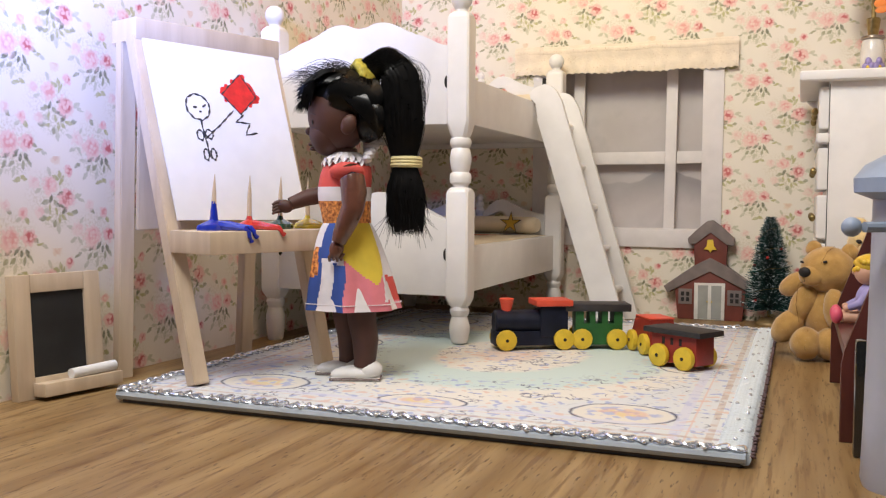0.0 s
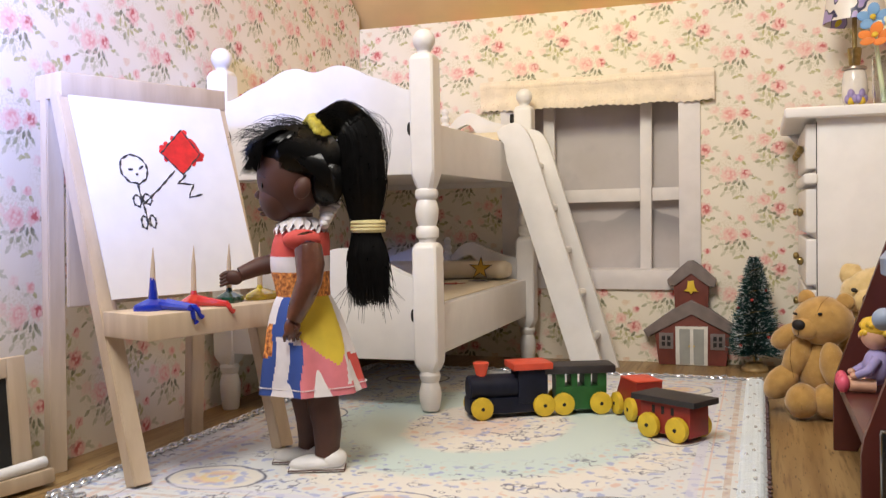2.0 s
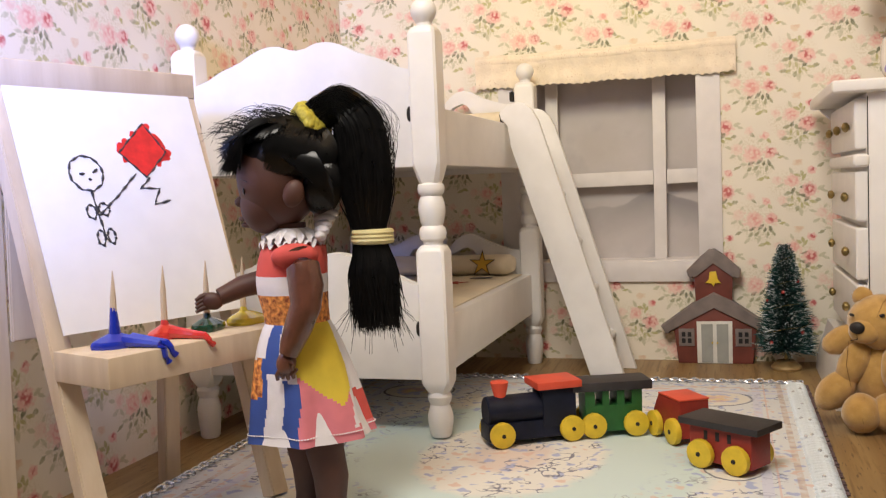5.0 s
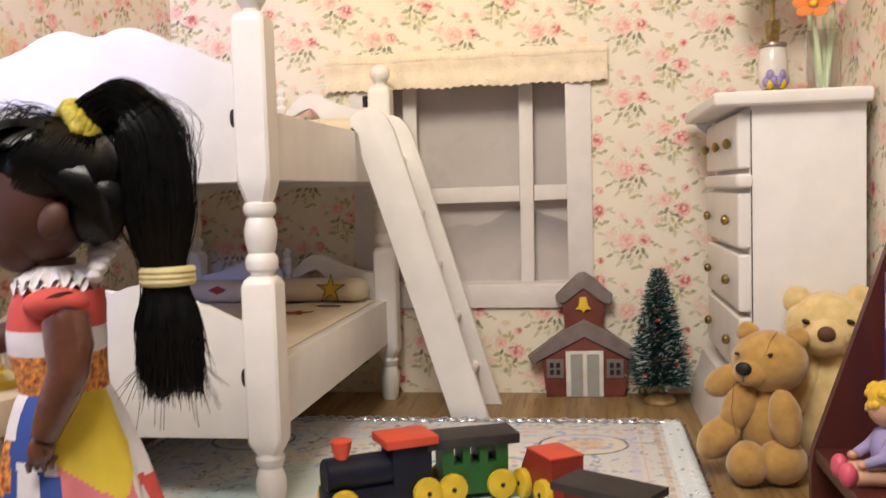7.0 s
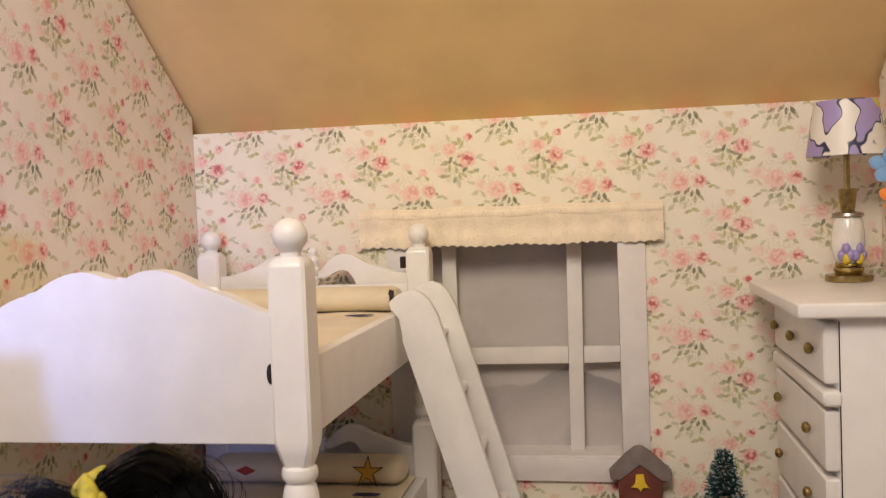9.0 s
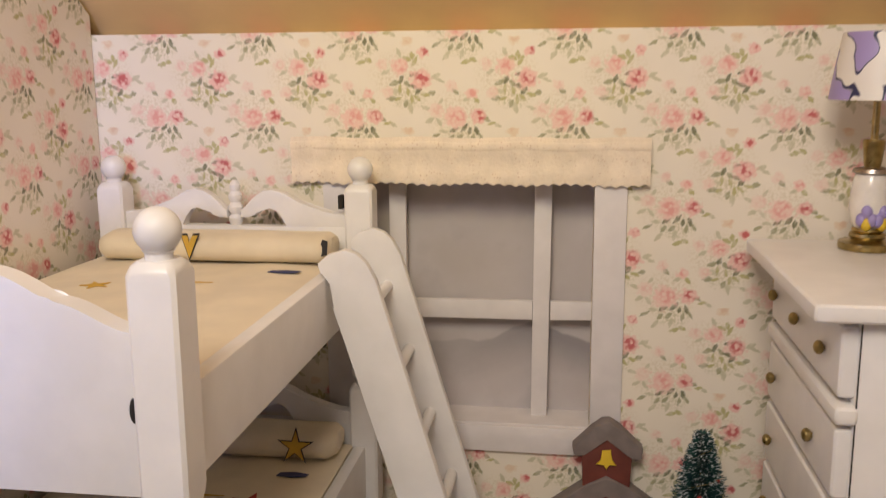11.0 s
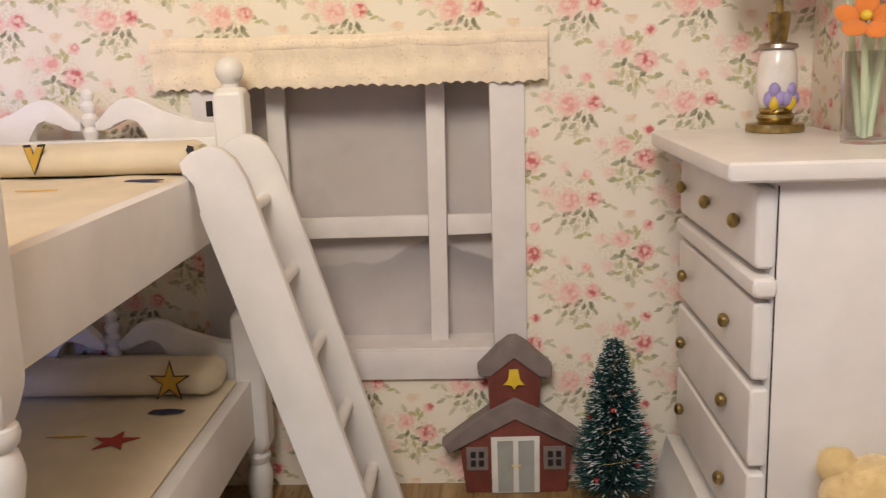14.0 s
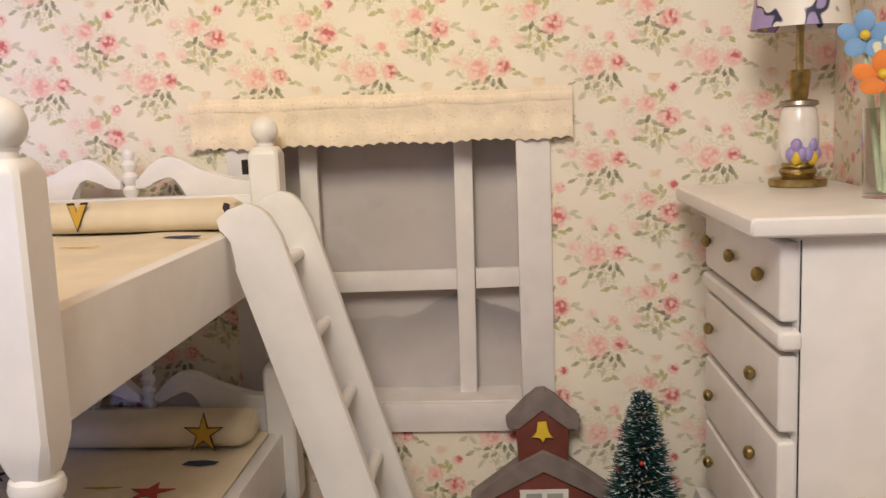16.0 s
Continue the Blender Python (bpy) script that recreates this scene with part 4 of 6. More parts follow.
sweep(picot, [(-0.0006, -0.0006, 0.0004), (0.0012, -0.0002, 0.0003), (0.0016, 0.0003, -0.0002), (0.0, 0.0006, -0.0004)], [0.0004, 0.00045, 0.0004, 0.0003], 5)
PICOT = mat("dark_plum_thread", (0.13, 0.085, 0.09), 0.8, var=0.3, scale=900, bump=0.5)
picot_mesh = mesh_of("picot", picot, PICOT)
for k in range(n):
    y = -hy + 2 * hy * (k + 0.5) / n
    part("picot", picot_mesh, None, rug, m=pose(hx + 0.0012, y, 0.0032 + rnd.uniform(-0.0003, 0.0003), 0, rnd.uniform(-15, 15), rnd.uniform(-15, 15)))
bead_bm = bmesh.new()
ell(bead_bm, (0, 0, 0), (0.0007, 0.0007, 0.0006), u=8, v=6)
glint = mesh_of("glass_bead", bead_bm, mat("clear_glass_bead", (0.85, 0.87, 0.9), 0.08, 0.6, bump=0))
for k in range(22):
    part("glass_bead", glint, None, rug, m=pose(hx - rnd.uniform(0.001, 0.006), -hy + 2 * hy * (k + rnd.random()) / 22, 0.0058))
for k in range(14):
    part("glass_bead", glint, None, rug, m=pose(-hx + 2 * hx * (k + rnd.random()) / 14, -hy - 0.0012, 0.0052))

# ---- toy train ----
NAVY = mat("navy_black_paint", (0.008, 0.010, 0.023), 0.45, var=0.25, scale=120, bump=0.3)
NAVY.node_tree.nodes["Principled BSDF"].inputs["Specular IOR Level"].default_value = 0.25
REDP = mat("orange_red_paint", (0.62, 0.075, 0.035), 0.5, var=0.1, scale=120, bump=0.3)
CARRED = mat("deep_red_paint", (0.27, 0.026, 0.016), 0.5, var=0.18, scale=120, bump=0.3)
GREEN = mat("green_paint", (0.018, 0.105, 0.020), 0.5, var=0.18, scale=120, bump=0.3)
ROOF = mat("charcoal_paint", (0.028, 0.024, 0.026), 0.6, var=0.3, scale=90, bump=0.4)
WHEEL = mat("yellow_wheel_paint", (0.66, 0.46, 0.025), 0.55, var=0.15, scale=160, bump=0.5, bscale=400)
RUGTOP = 0.0046
wheel_bm = lathe([(0.0042, -0.0013), (0.0049, -0.0010), (0.0050, 0.0), (0.0048, 0.0011), (0.0041, 0.0014)], 16, m=pose(0, 0, 0, 90))
WHEEL_MESH = mesh_of("wheel", wheel_bm, WHEEL)
axle_bm = lathe([(0.0008, -0.0006), (0.0008, 0.0006)], 8, m=pose(0, 0, 0, 90))
AXLE_MESH = mesh_of("axle_end", axle_bm, DARK_HOLE)


def wheels(parent, xs, y):
    for x in xs:
        for s in (-1, 1):
            w = part("wheel", WHEEL_MESH, None, parent, "yellow wooden wheel", m=pose(x, s * y, 0.0049, 0, 17 * x * 1000 % 90, 0))
            part("axle_end", AXLE_MESH, None, w, m=pose(0, s * 0.0011, 0))


TRAIN = "toy train"
loco = thing("toy_locomotive", pose(-0.1124, 0.4272, RUGTOP, 0, 0, 31), "navy black wooden toy locomotive with red cab roof on the rug", "toy locomotive", TRAIN)
part("chassis", box(-0.0190, 0.0160, -0.0058, 0.0058, 0.0020, 0.0088, 0.0005), NAVY, loco)
part("boiler", lathe([(0.0052, 0), (0.0058, 0.0006), (0.0058, 0.0210), (0.0058, 0.0218)], 24, m=pose(-0.0186, 0, 0.0128, 0, 90, 0)), NAVY, loco)
part("cab", box(0.0028, 0.0162, -0.0062, 0.0062, 0.0060, 0.0206, 0.0004), NAVY, loco)
part("cab_roof", box(0.0002, 0.0182, -0.0080, 0.0080, 0.0207, 0.0236, 0.0005), REDP, loco, "orange-red cab roof")
part("chimney", lathe([(0.0026, 0.0172), (0.0023, 0.0184), (0.0036, 0.0238), (0.0030, 0.0242)], 16, m=pose(-0.0125, 0, 0)), REDP, loco, "orange-red chimney")
wheels(loco, (-0.0140, 0.0140), 0.0072)
coach = thing("toy_coach", pose(-0.0840, 0.4425, RUGTOP, 0, 0, 22), "green wooden toy coach with charcoal roof on the rug", "toy coach", TRAIN)
bm = box(-0.0112, 0.0112, -0.0058, 0.0058, 0.0020, 0.0122, 0.0003)
for x0, x1 in ((-0.0112, -0.0074), (-0.0044, -0.0018), (0.0014, 0.0042), (0.0072, 0.0112)):
    box(x0, x1, -0.0058, 0.0058, 0.0121, 0.0180, bm=bm)
part("body", bm, GREEN, coach)
part("coach_roof", box(-0.0165, 0.0150, -0.0074, 0.0074, 0.0181, 0.0216, 0.0004), ROOF, coach, "charcoal roof board")
wheels(coach, (-0.0083, 0.0083), 0.0072)
tender = thing("toy_tender", pose(-0.0570, 0.4385, RUGTOP, 0, 0, -58), "red wooden toy tender with sloping front on the rug", "toy wagon", TRAIN)
part("body", prism([(-0.0100, 0.0025), (0.0104, 0.0025), (0.0104, 0.0164), (-0.0060, 0.0164), (-0.0100, 0.0098)], 0.0120, 0.0004, m=pose(0, -0.0060, 0)), CARRED, tender)
# Thin plate on the tender's top, brighter red than its body
part("top_plate", box(-0.0058, 0.0106, -0.0062, 0.0062, 0.0165, 0.0172, 0.0003), REDP, tender, "thin orange-red plate on top")
wheels(tender, (-0.0070, 0.0070), 0.0072)
caboose = thing("toy_caboose", pose(-0.0393, 0.4049, RUGTOP, 0, 0, -32), "red wooden toy caboose with charcoal roof on the rug", "toy wagon", TRAIN)
part("body", box(-0.0118, 0.0118, -0.0060, 0.0060, 0.0020, 0.0142, 0.0004), CARRED, caboose)
part("caboose_roof", box(-0.0150, 0.0152, -0.0080, 0.0080, 0.0142, 0.0166, 0.0004), ROOF, caboose, "charcoal roof board")
for x in (-0.0060, -0.0015, 0.0030):
    part("window_slot", box(x, x + 0.0014, -0.00615, -0.0058, 0.0098, 0.0128), DARK_HOLE, caboose, "dark window slot")
wheels(caboose, (-0.0066, 0.0068), 0.0074)

# ---- easel ----
easel = thing("easel", pose(-0.1952, 0.3213, 0, 0, 0, 70.36), "bare pine children's easel holding a sheet of paper", "easel")


def board(p, q, wide, thick):
    """A bar from p to q, wide along x, thick across."""
    p, q = Vector(p), Vector(q)
    n = (q - p).cross(Vector((1, 0, 0))).normalized()
    bm = bmesh.new()
    vs = []
    for c in (p, q):
        for sx, sn in ((-1, -1), (1, -1), (1, 1), (-1, 1)):
            vs.append(bm.verts.new(c + Vector((sx * wide / 2, 0, 0)) + n * sn * thick / 2))
    bm.faces.new(vs[3::-1]), bm.faces.new(vs[4:])
    for k in range(4):
        bm.faces.new((vs[k], vs[(k + 1) % 4], vs[4 + (k + 1) % 4], vs[4 + k]))
    bmesh.ops.bevel(bm, geom=list(bm.edges), offset=0.0004, segments=2, affect="EDGES")
    return bm


for s in (-1, 1):
    part("front_leg", board((s * 0.0316, -0.0018, 0.0046), (s * 0.0330, 0.0372, 0.1390), 0.0066, 0.0058), PINE, easel)
    part("back_leg", board((s * 0.0307, 0.0540, 0), (s * 0.0320, 0.0462, 0.1385), 0.0066, 0.0050), PINE, easel)
part("top_bar", prism([(-0.0352, 0.1376), (0.0362, 0.1380), (0.0362, 0.1462), (-0.0352, 0.1464)], 0.0185, 0.0006, m=pose(0, 0.0335, 0)), PINE, easel)
part("back_panel", board((0, 0.0462, 0.062), (0, 0.0425, 0.1345), 0.0570, 0.0016), PINE, easel, "thin plywood back panel")
part("front_panel", board((0, 0.0148, 0.066), (0, 0.0374, 0.1372), 0.0570, 0.0012), PINE, easel)
tray = part("tray", box(-0.0360, 0.0360, -0.0160, 0.0100, 0.0545, 0.0630, 0.0006), PINE, easel, "pine paint tray")
PAPER = mat("white_paper", (0.80, 0.80, 0.82), 0.7, var=0.02, bump=0.1)
sheet_m = pose(0, 0, 0.0046, -18.0, 0, 0)
drawing = thing("drawing_sheet", easel.matrix_basis @ sheet_m, "white paper with a line drawing and red kite on easel", "paper")
out = [(-0.0322, 0.0623), (0.0325, 0.0618), (0.0332, 0.1401), (-0.0326, 0.1405)]
part("sheet", prism(out, 0.0005, m=pose(0, -0.0095, 0)), PAPER, drawing)
PENCIL = mat("black_marker", (0.03, 0.03, 0.035), 0.7)
KITE = mat("red_marker", (0.66, 0.02, 0.02), 0.6, var=0.15, scale=300)


def wander(pts):
    """The same line in shorter steps, slightly unsteady."""
    out = []
    for (xa, za), (xb, zb) in zip(pts, pts[1:]):
        n = max(2, int(math.hypot(xb - xa, zb - za) / 0.0011))
        out += [(xa + (xb - xa) * k / n + 0.0001 * math.sin(900 * za + k), za + (zb - za) * k / n + 0.0001 * math.sin(700 * xa + 1.3 * k)) for k in range(n)]
    return out + [pts[-1]]


def stroke(pts, r=0.00046):
    bm = bmesh.new()
    pts = wander(pts)
    sweep(bm, [(x - 0.0026, -0.0095, z - 0.0015) for x, z in pts], [r * (0.75 + 0.35 * math.sin(k * 1.7)) for k in range(len(pts))], 6)
    part("pen_line", bm, PENCIL, drawing, "black pen line")


def ring_pts(cx, cz, rx, rz, n=18):
    return [(cx + rx * math.cos(2 * math.pi * k / n), cz + rz * math.sin(2 * math.pi * k / n) + 0.0003 * math.sin(3 * k)) for k in range(n + 1)]


stroke(ring_pts(-0.0102, 0.1117, 0.0056, 0.0056))
stroke([(-0.0100, 0.1062), (-0.0096, 0.1010), (-0.0089, 0.0905)])
stroke([(-0.0092, 0.0982), (-0.0010, 0.1045), (0.0071, 0.1114)])
stroke(ring_pts(-0.0116, 0.0995, 0.0016, 0.0022, 10))
stroke(ring_pts(-0.0073, 0.1000, 0.0018, 0.0020, 10))
stroke(ring_pts(-0.0105, 0.0912, 0.0013, 0.0024, 10))
stroke(ring_pts(-0.0070, 0.0914, 0.0013, 0.0024, 10))
stroke([(-0.0080, 0.1118), (-0.0062, 0.1130)])
stroke([(-0.0125, 0.1116), (-0.0108, 0.1116)])
stroke([(-0.0098, 0.1098), (-0.0090, 0.1096)])
stroke([(0.0119, 0.1099), (0.0073, 0.1064), (0.0144, 0.1062), (0.0112, 0.1008), (0.0175, 0.1021)])
kite_pts = [(0.0029, 0.1185), (0.0142, 0.1286), (0.0204, 0.1187), (0.0108, 0.1100)]
stroke(kite_pts + kite_pts[:1], 0.0004)
kite = [(x - 0.0026, z - 0.0015) for x, z in kite_pts]
bm = prism(kite[::-1], -0.0002, m=pose(0, -0.0094, 0))
for i, f, r in ((0, 0.12, 0.0017), (0, 0.30, 0.0014), (0, 0.62, 0.0012), (1, 0.15, 0.0013), (1, 0.55, 0.0018), (1, 0.78, 0.0015), (2, 0.02, 0.0017), (2, 0.14, 0.0021), (2, 0.40, 0.0012), (3, 0.75, 0.0011)):
    (xa, za), (xb, zb) = kite[i], kite[(i + 1) % 4]
    x, z = xa + (xb - xa) * f, za + (zb - za) * f
    r *= 1.25
    blot = [(x + r * (1 + 0.2 * math.sin(3 * a + x * 9000)) * math.cos(a), z + r * (0.9 + 0.2 * math.sin(2 * a + z * 7000)) * math.sin(a)) for a in [k * math.pi / 7 for k in range(14)]]
    prism(blot, -0.00012, bm=bm, m=pose(0, -0.0094, 0))
part("red_kite", bm, KITE, drawing, "red marker kite")

# paint blobs with brushes, standing along the tray
for name, col, x, spread, gap in (("blue", (0.012, 0.030, 0.42), -0.0240, 0.0070, 0.0), ("red", (0.55, 0.035, 0.03), -0.0075, 0.0064, 0.0), ("green", (0.008, 0.045, 0.022), 0.0080, 0.0066, 0.0), ("yellow", (0.62, 0.48, 0.03), 0.0225, 0.0074, 0.0)):
    gloss = mat(name + "_paint_blob", col, 0.18, var=0.1, coat=0.6, bump=0)
    blob = thing("paint_blob", easel.matrix_basis @ pose(x, -0.0015, 0.0631), "glossy %s paint puddle with a brush on the easel tray" % name, "paint", "paint blobs on the tray")
    bm = bmesh.new()
    rnd = random.Random(name)
    lobes = [(rnd.uniform(0, 6.28), rnd.uniform(0.15, 0.5), rnd.uniform(5, 14)) for _ in range(6)]
    ring0, n = [], 56
    top = bm.verts.new((0, 0, 0.0044))
    for level, (f, z) in enumerate(((0.30, 0.0038), (0.62, 0.0029), (0.92, 0.0020), (1.0, 0.0009), (0.96, -0.0001))):
        ring = []
        for k in range(n):
            a = 2 * math.pi * k / n
            r = spread * (0.82 + sum(h * 0.55 * math.exp(-((math.atan2(math.sin(a - c), math.cos(a - c))) * w / 3) ** 2) for c, h, w in lobes))
            drop = 0.0
            y = r * f * 0.8 * math.sin(a)
            if y < -0.0145 and level > 1 and name in ("blue", "red"):
                drop = -0.0030
            ring.append(bm.verts.new((r * f * math.cos(a), y, z + drop)))
        for k in range(n):
            if level == 0:
                bm.faces.new((top, ring[k - 1], ring[k]))
            else:
                bm.faces.new((ring0[k - 1], ring[k - 1], ring[k], ring0[k]))
        ring0 = ring
    bm.faces.new(ring0[::-1])
    if name in ("blue", "red"):
        # runs that hang over the tray's front edge
        for rx, low in ((0.0050, -0.0042), (0.0074, -0.0026)) if name == "blue" else ((0.0040, -0.0018),):
            sweep(bm, [(rx - 0.0040, -0.0030, 0.0018), (rx - 0.0016, -0.0090, 0.0012), (rx - 0.0004, -0.0138, 0.0009), (rx, -0.0149, -0.0003), (rx + 0.0003, -0.0150, low * 0.6), (rx + 0.0014, -0.0150, low)], [0.0020, 0.0014, 0.0011, 0.0009, 0.0008, 0.0010], 8)
    part("puddle", bm, gloss, blob)
    bm = bmesh.new()
    tall = 0.0110 if name == "blue" else 0.0055
    sweep(bm, [(0, 0, 0.002), (0, 0, tall)], [0.0019, 0.0009], 10)
    part("brush_tip", bm, gloss, blob)
    bm = bmesh.new()
    sweep(bm, [(0, 0, tall - 0.001), (0.0002, 0, 0.014), (0.0005, 0, 0.0212)], [0.0010, 0.0008, 0.00012], 8)
    part("brush_handle", bm, PINE, blob, "pale wooden brush handle")

# ---- small chalkboard ----
SLATEB = mat("chalkboard_black", (0.014, 0.014, 0.015), 0.7, var=0.4, scale=60)
cboard = thing("chalkboard", pose(-0.2580, 0.2570, 0, 0, 0, 79) @ pose(0, 0, 0, -4), "small pine-framed black chalkboard leaning on the wall", "chalkboard")
W, H = 0.0375, 0.0465
part("slate", box(0.004, W - 0.004, 0.0012, 0.0030, 0.004, H - 0.004), SLATEB, cboard)
for a in ((0, 0.0072, 0, 0.0045, 0, H), (W - 0.0072, W, 0, 0.0045, 0, H), (0.0073, W - 0.0073, 0, 0.0045, 0, 0.0080), (0.0073, W - 0.0073, 0, 0.0045, H - 0.0068, H)):
    part("frame_bar", box(*a, 0.0004), PINE, cboard, "pale pine frame bar")
part("ledge", box(0.0060, W + 0.0030, -0.0075, -0.0001, 0.0012, 0.0062, 0.0005), PINE, cboard)
chalk = thing("chalk", pose(-0.2580, 0.2570, 0, 0, 0, 79) @ pose(0.0195, -0.0042, 0.0083), "stick of white chalk on the chalkboard ledge", "chalk")
bm = bmesh.new()
sweep(bm, [(-0.0005, 0, 0), (0.0195, 0.0004, 0.0006)], 0.0020, 12)
part("stick", bm, mat("white_chalk", (0.80, 0.80, 0.82), 0.95), chalk)

# ---- standing doll ----
SKIN = mat("brown_vinyl", (0.066, 0.023, 0.014), 0.58, var=0.15, scale=90, bump=0.05)
ARM = mat("glossy_brown_vinyl", (0.115, 0.043, 0.026), 0.30, var=0.25, scale=160, bump=0.6, bscale=330, coat=0.35, depth=0.0006)
HAIR = mat("black_nylon_hair", (0.0035, 0.0032, 0.0034), 0.30, var=0.3, scale=400, bump=0)
HAIR.node_tree.nodes["Principled BSDF"].inputs["Specular IOR Level"].default_value = 0.32
D_WHITE = mat("doll_white_cloth", (0.74, 0.70, 0.72), 0.85, bump=0.5, bscale=2600)
D_RED = mat("doll_coral_cloth", (0.60, 0.085, 0.070), 0.8, bump=0.5, bscale=2600)
D_BLUE = mat("doll_blue_cloth", (0.035, 0.075, 0.30), 0.8, bump=0.5, bscale=2600)
D_YELLOW = mat("doll_yellow_cloth", (0.66, 0.50, 0.045), 0.8, bump=0.5, bscale=2600)
D_PINK = mat("doll_pink_cloth", (0.66, 0.20, 0.24), 0.8, bump=0.5, bscale=2600)
D_ORANGE = mat("doll_russet_cloth", (0.42, 0.085, 0.035), 0.75, var=0.5, scale=700, bump=0.6, spots=(0.62, 0.26, 0.06))
TIE = mat("olive_gold_tie", (0.42, 0.36, 0.04), 0.6, var=0.3, scale=500, bump=0.7, bscale=1200)
TIE2 = mat("cream_tie", (0.64, 0.56, 0.28), 0.7, bump=0.7, bscale=1200)
SHOE = mat("white_shoe", (0.76, 0.74, 0.72), 0.5)
doll_mats = [SKIN, HAIR, D_WHITE, D_RED, D_BLUE, D_YELLOW, D_PINK, D_ORANGE, TIE, TIE2, SHOE, ARM]
bm = bmesh.new()
hair_verts, hair_faces = [], []


def strand(pts, radii):
    """One three-sided hair through pts, kept aside until the head is done."""
    start = len(hair_verts)
    for i, p in enumerate(pts):
        ahead = (pts[min(i + 1, len(pts) - 1)] - pts[max(i - 1, 0)]).normalized()
        side = ahead.orthogonal().normalized()
        up = side.cross(ahead)
        r = radii[i] if isinstance(radii, list) else radii
        hair_verts.extend((p + side * r, p - side * (r * 0.5) + up * (r * 0.87), p - side * (r * 0.5) - up * (r * 0.87)))
    for i in range(len(pts) - 1):
        k = start + 3 * i
        hair_faces.extend(((k, k + 1, k + 4, k + 3), (k + 1, k + 2, k + 5, k + 4), (k + 2, k, k + 3, k + 5)))



# local x runs to the doll's back, y away from the near side, z up; the doll faces -x
ell(bm, (-0.0064, 0, 0.1085), (0.0122, 0.0124, 0.0148), mi=0, u=28, v=18)
ell(bm, (-0.0106, 0, 0.1005), (0.0074, 0.0092, 0.0084), mi=0, u=20, v=14)
ell(bm, (-0.0176, 0, 0.1018), (0.0020, 0.0018, 0.0017), mi=0, u=12, v=8)
ell(bm, (-0.0166, 0, 0.0968), (0.0020, 0.0028, 0.0009), mi=0, u=12, v=8)
ell(bm, (-0.0160, 0, 0.0950), (0.0020, 0.0024, 0.0009), mi=0, u=12, v=8)
for s in (-1, 1):
    ell(bm, (-0.0150, s * 0.0066, 0.1050), (0.0008, 0.0014, 0.0009), mi=1, u=10, v=8)
    ell(bm, (-0.0156, s * 0.0068, 0.1050), (0.0006, 0.0013, 0.0012), mi=1, u=8, v=6)
    sweep(bm, [(-0.0173, s * 0.0040, 0.1078), (-0.0162, s * 0.0070, 0.1084), (-0.0142, s * 0.0092, 0.1074)], 0.0003, 5, 1)
for s in (-1, 1):
    ell(bm, (-0.0012, s * 0.0126, 0.1036), (0.0030, 0.0018, 0.0040), (0, 20, 0), mi=0, u=12, v=8)
sweep(bm, [(-0.004, 0, 0.095), (-0.0038, 0, 0.086)], 0.0048, 14, 0)
# bodice in bands, then the skirt in coloured gores
def band(levels, mi_of, sides=48, ripple=0.0, cx=-0.003):
    rings = []
    for z, rx, ry, ox in levels:
        ring = []
        for k in range(sides):
            a = 2 * math.pi * k / sides
            w = 1 + ripple * ((levels[0][0] - z) / max(1e-6, levels[0][0] - levels[-1][0])) * (math.sin(a * 7 + 0.6) + 0.5 * math.sin(a * 12 + 2))
            ring.append(bm.verts.new((cx + ox + rx * w * math.cos(a), ry * w * math.sin(a), z)))
        rings.append(ring)
    for i, (a, b) in enumerate(zip(rings, rings[1:])):
        for k in range(sides):
            bm.faces.new((a[k], b[k], b[(k + 1) % sides], a[(k + 1) % sides])).material_index = mi_of(i, k)
    return rings


band([(0.0900, 0.0052, 0.0060, 0), (0.0880, 0.0094, 0.0098, 0), (0.0845, 0.0102, 0.0108, -0.0005), (0.0800, 0.0105, 0.0106, -0.001), (0.0775, 0.0106, 0.0104, -0.001), (0.0745, 0.0104, 0.0102, -0.001), (0.0700, 0.0098, 0.0096, -0.0005), (0.0655, 0.0095, 0.0092, 0)], lambda i, k: (3, 3, 3, 2, 2, 7, 7)[i])


def gore(i, k):
    a = (k + 0.5) / 200 * 360 + 3.0 * math.sin(i * 0.21)
    i = i / 40 * 7 + 0.22 * math.sin(k * 0.11)
    v = i / 7
    # near side lies round 270 degrees, the front round 180, the back round 0
    if 267 < a < 342:
        if v < 0.37 + (a - 267) / 44 * 0.33 and a < 340 - max(0.0, v - 0.4) * 90:
            return 5
        if v > 0.9 or a < 322:
            return 6
        return 3 if a > 335 and v > 0.62 else 2
    if 249 < a <= 267:
        return 2 if v < 0.45 else 4
    if 228 < a <= 249:
        return 4 if v < 0.42 else 2
    if 170 < a <= 228:
        if v < 0.28:
            return 2
        return 7 if v < 0.62 and a < 221 else 4
    if a >= 342 or a < 15:
        return 2 if v < 0.62 else (6 if v > 0.9 else 3)
    return (5, 2, 6)[int(a // 40) % 3]


skirt = [(0.0660, 0.0094, 0.0092, 0), (0.0635, 0.0108, 0.0106, 0), (0.0590, 0.0126, 0.0124, 0.0002), (0.0540, 0.0140, 0.0138, 0.0005), (0.0480, 0.0154, 0.0148, 0.0010), (0.0420, 0.0166, 0.0156, 0.0014), (0.0370, 0.0174, 0.0162, 0.0018), (0.0322, 0.0182, 0.0168, 0.0022)]
fine = np.linspace(skirt[0][0], skirt[-1][0], 41)
old = np.array(skirt)[::-1]
skirt_rows = [(float(z), *(float(np.interp(z, old[:, 0], old[:, c])) for c in (1, 2, 3))) for z in fine]
band(skirt_rows, gore, 200, 0.075)
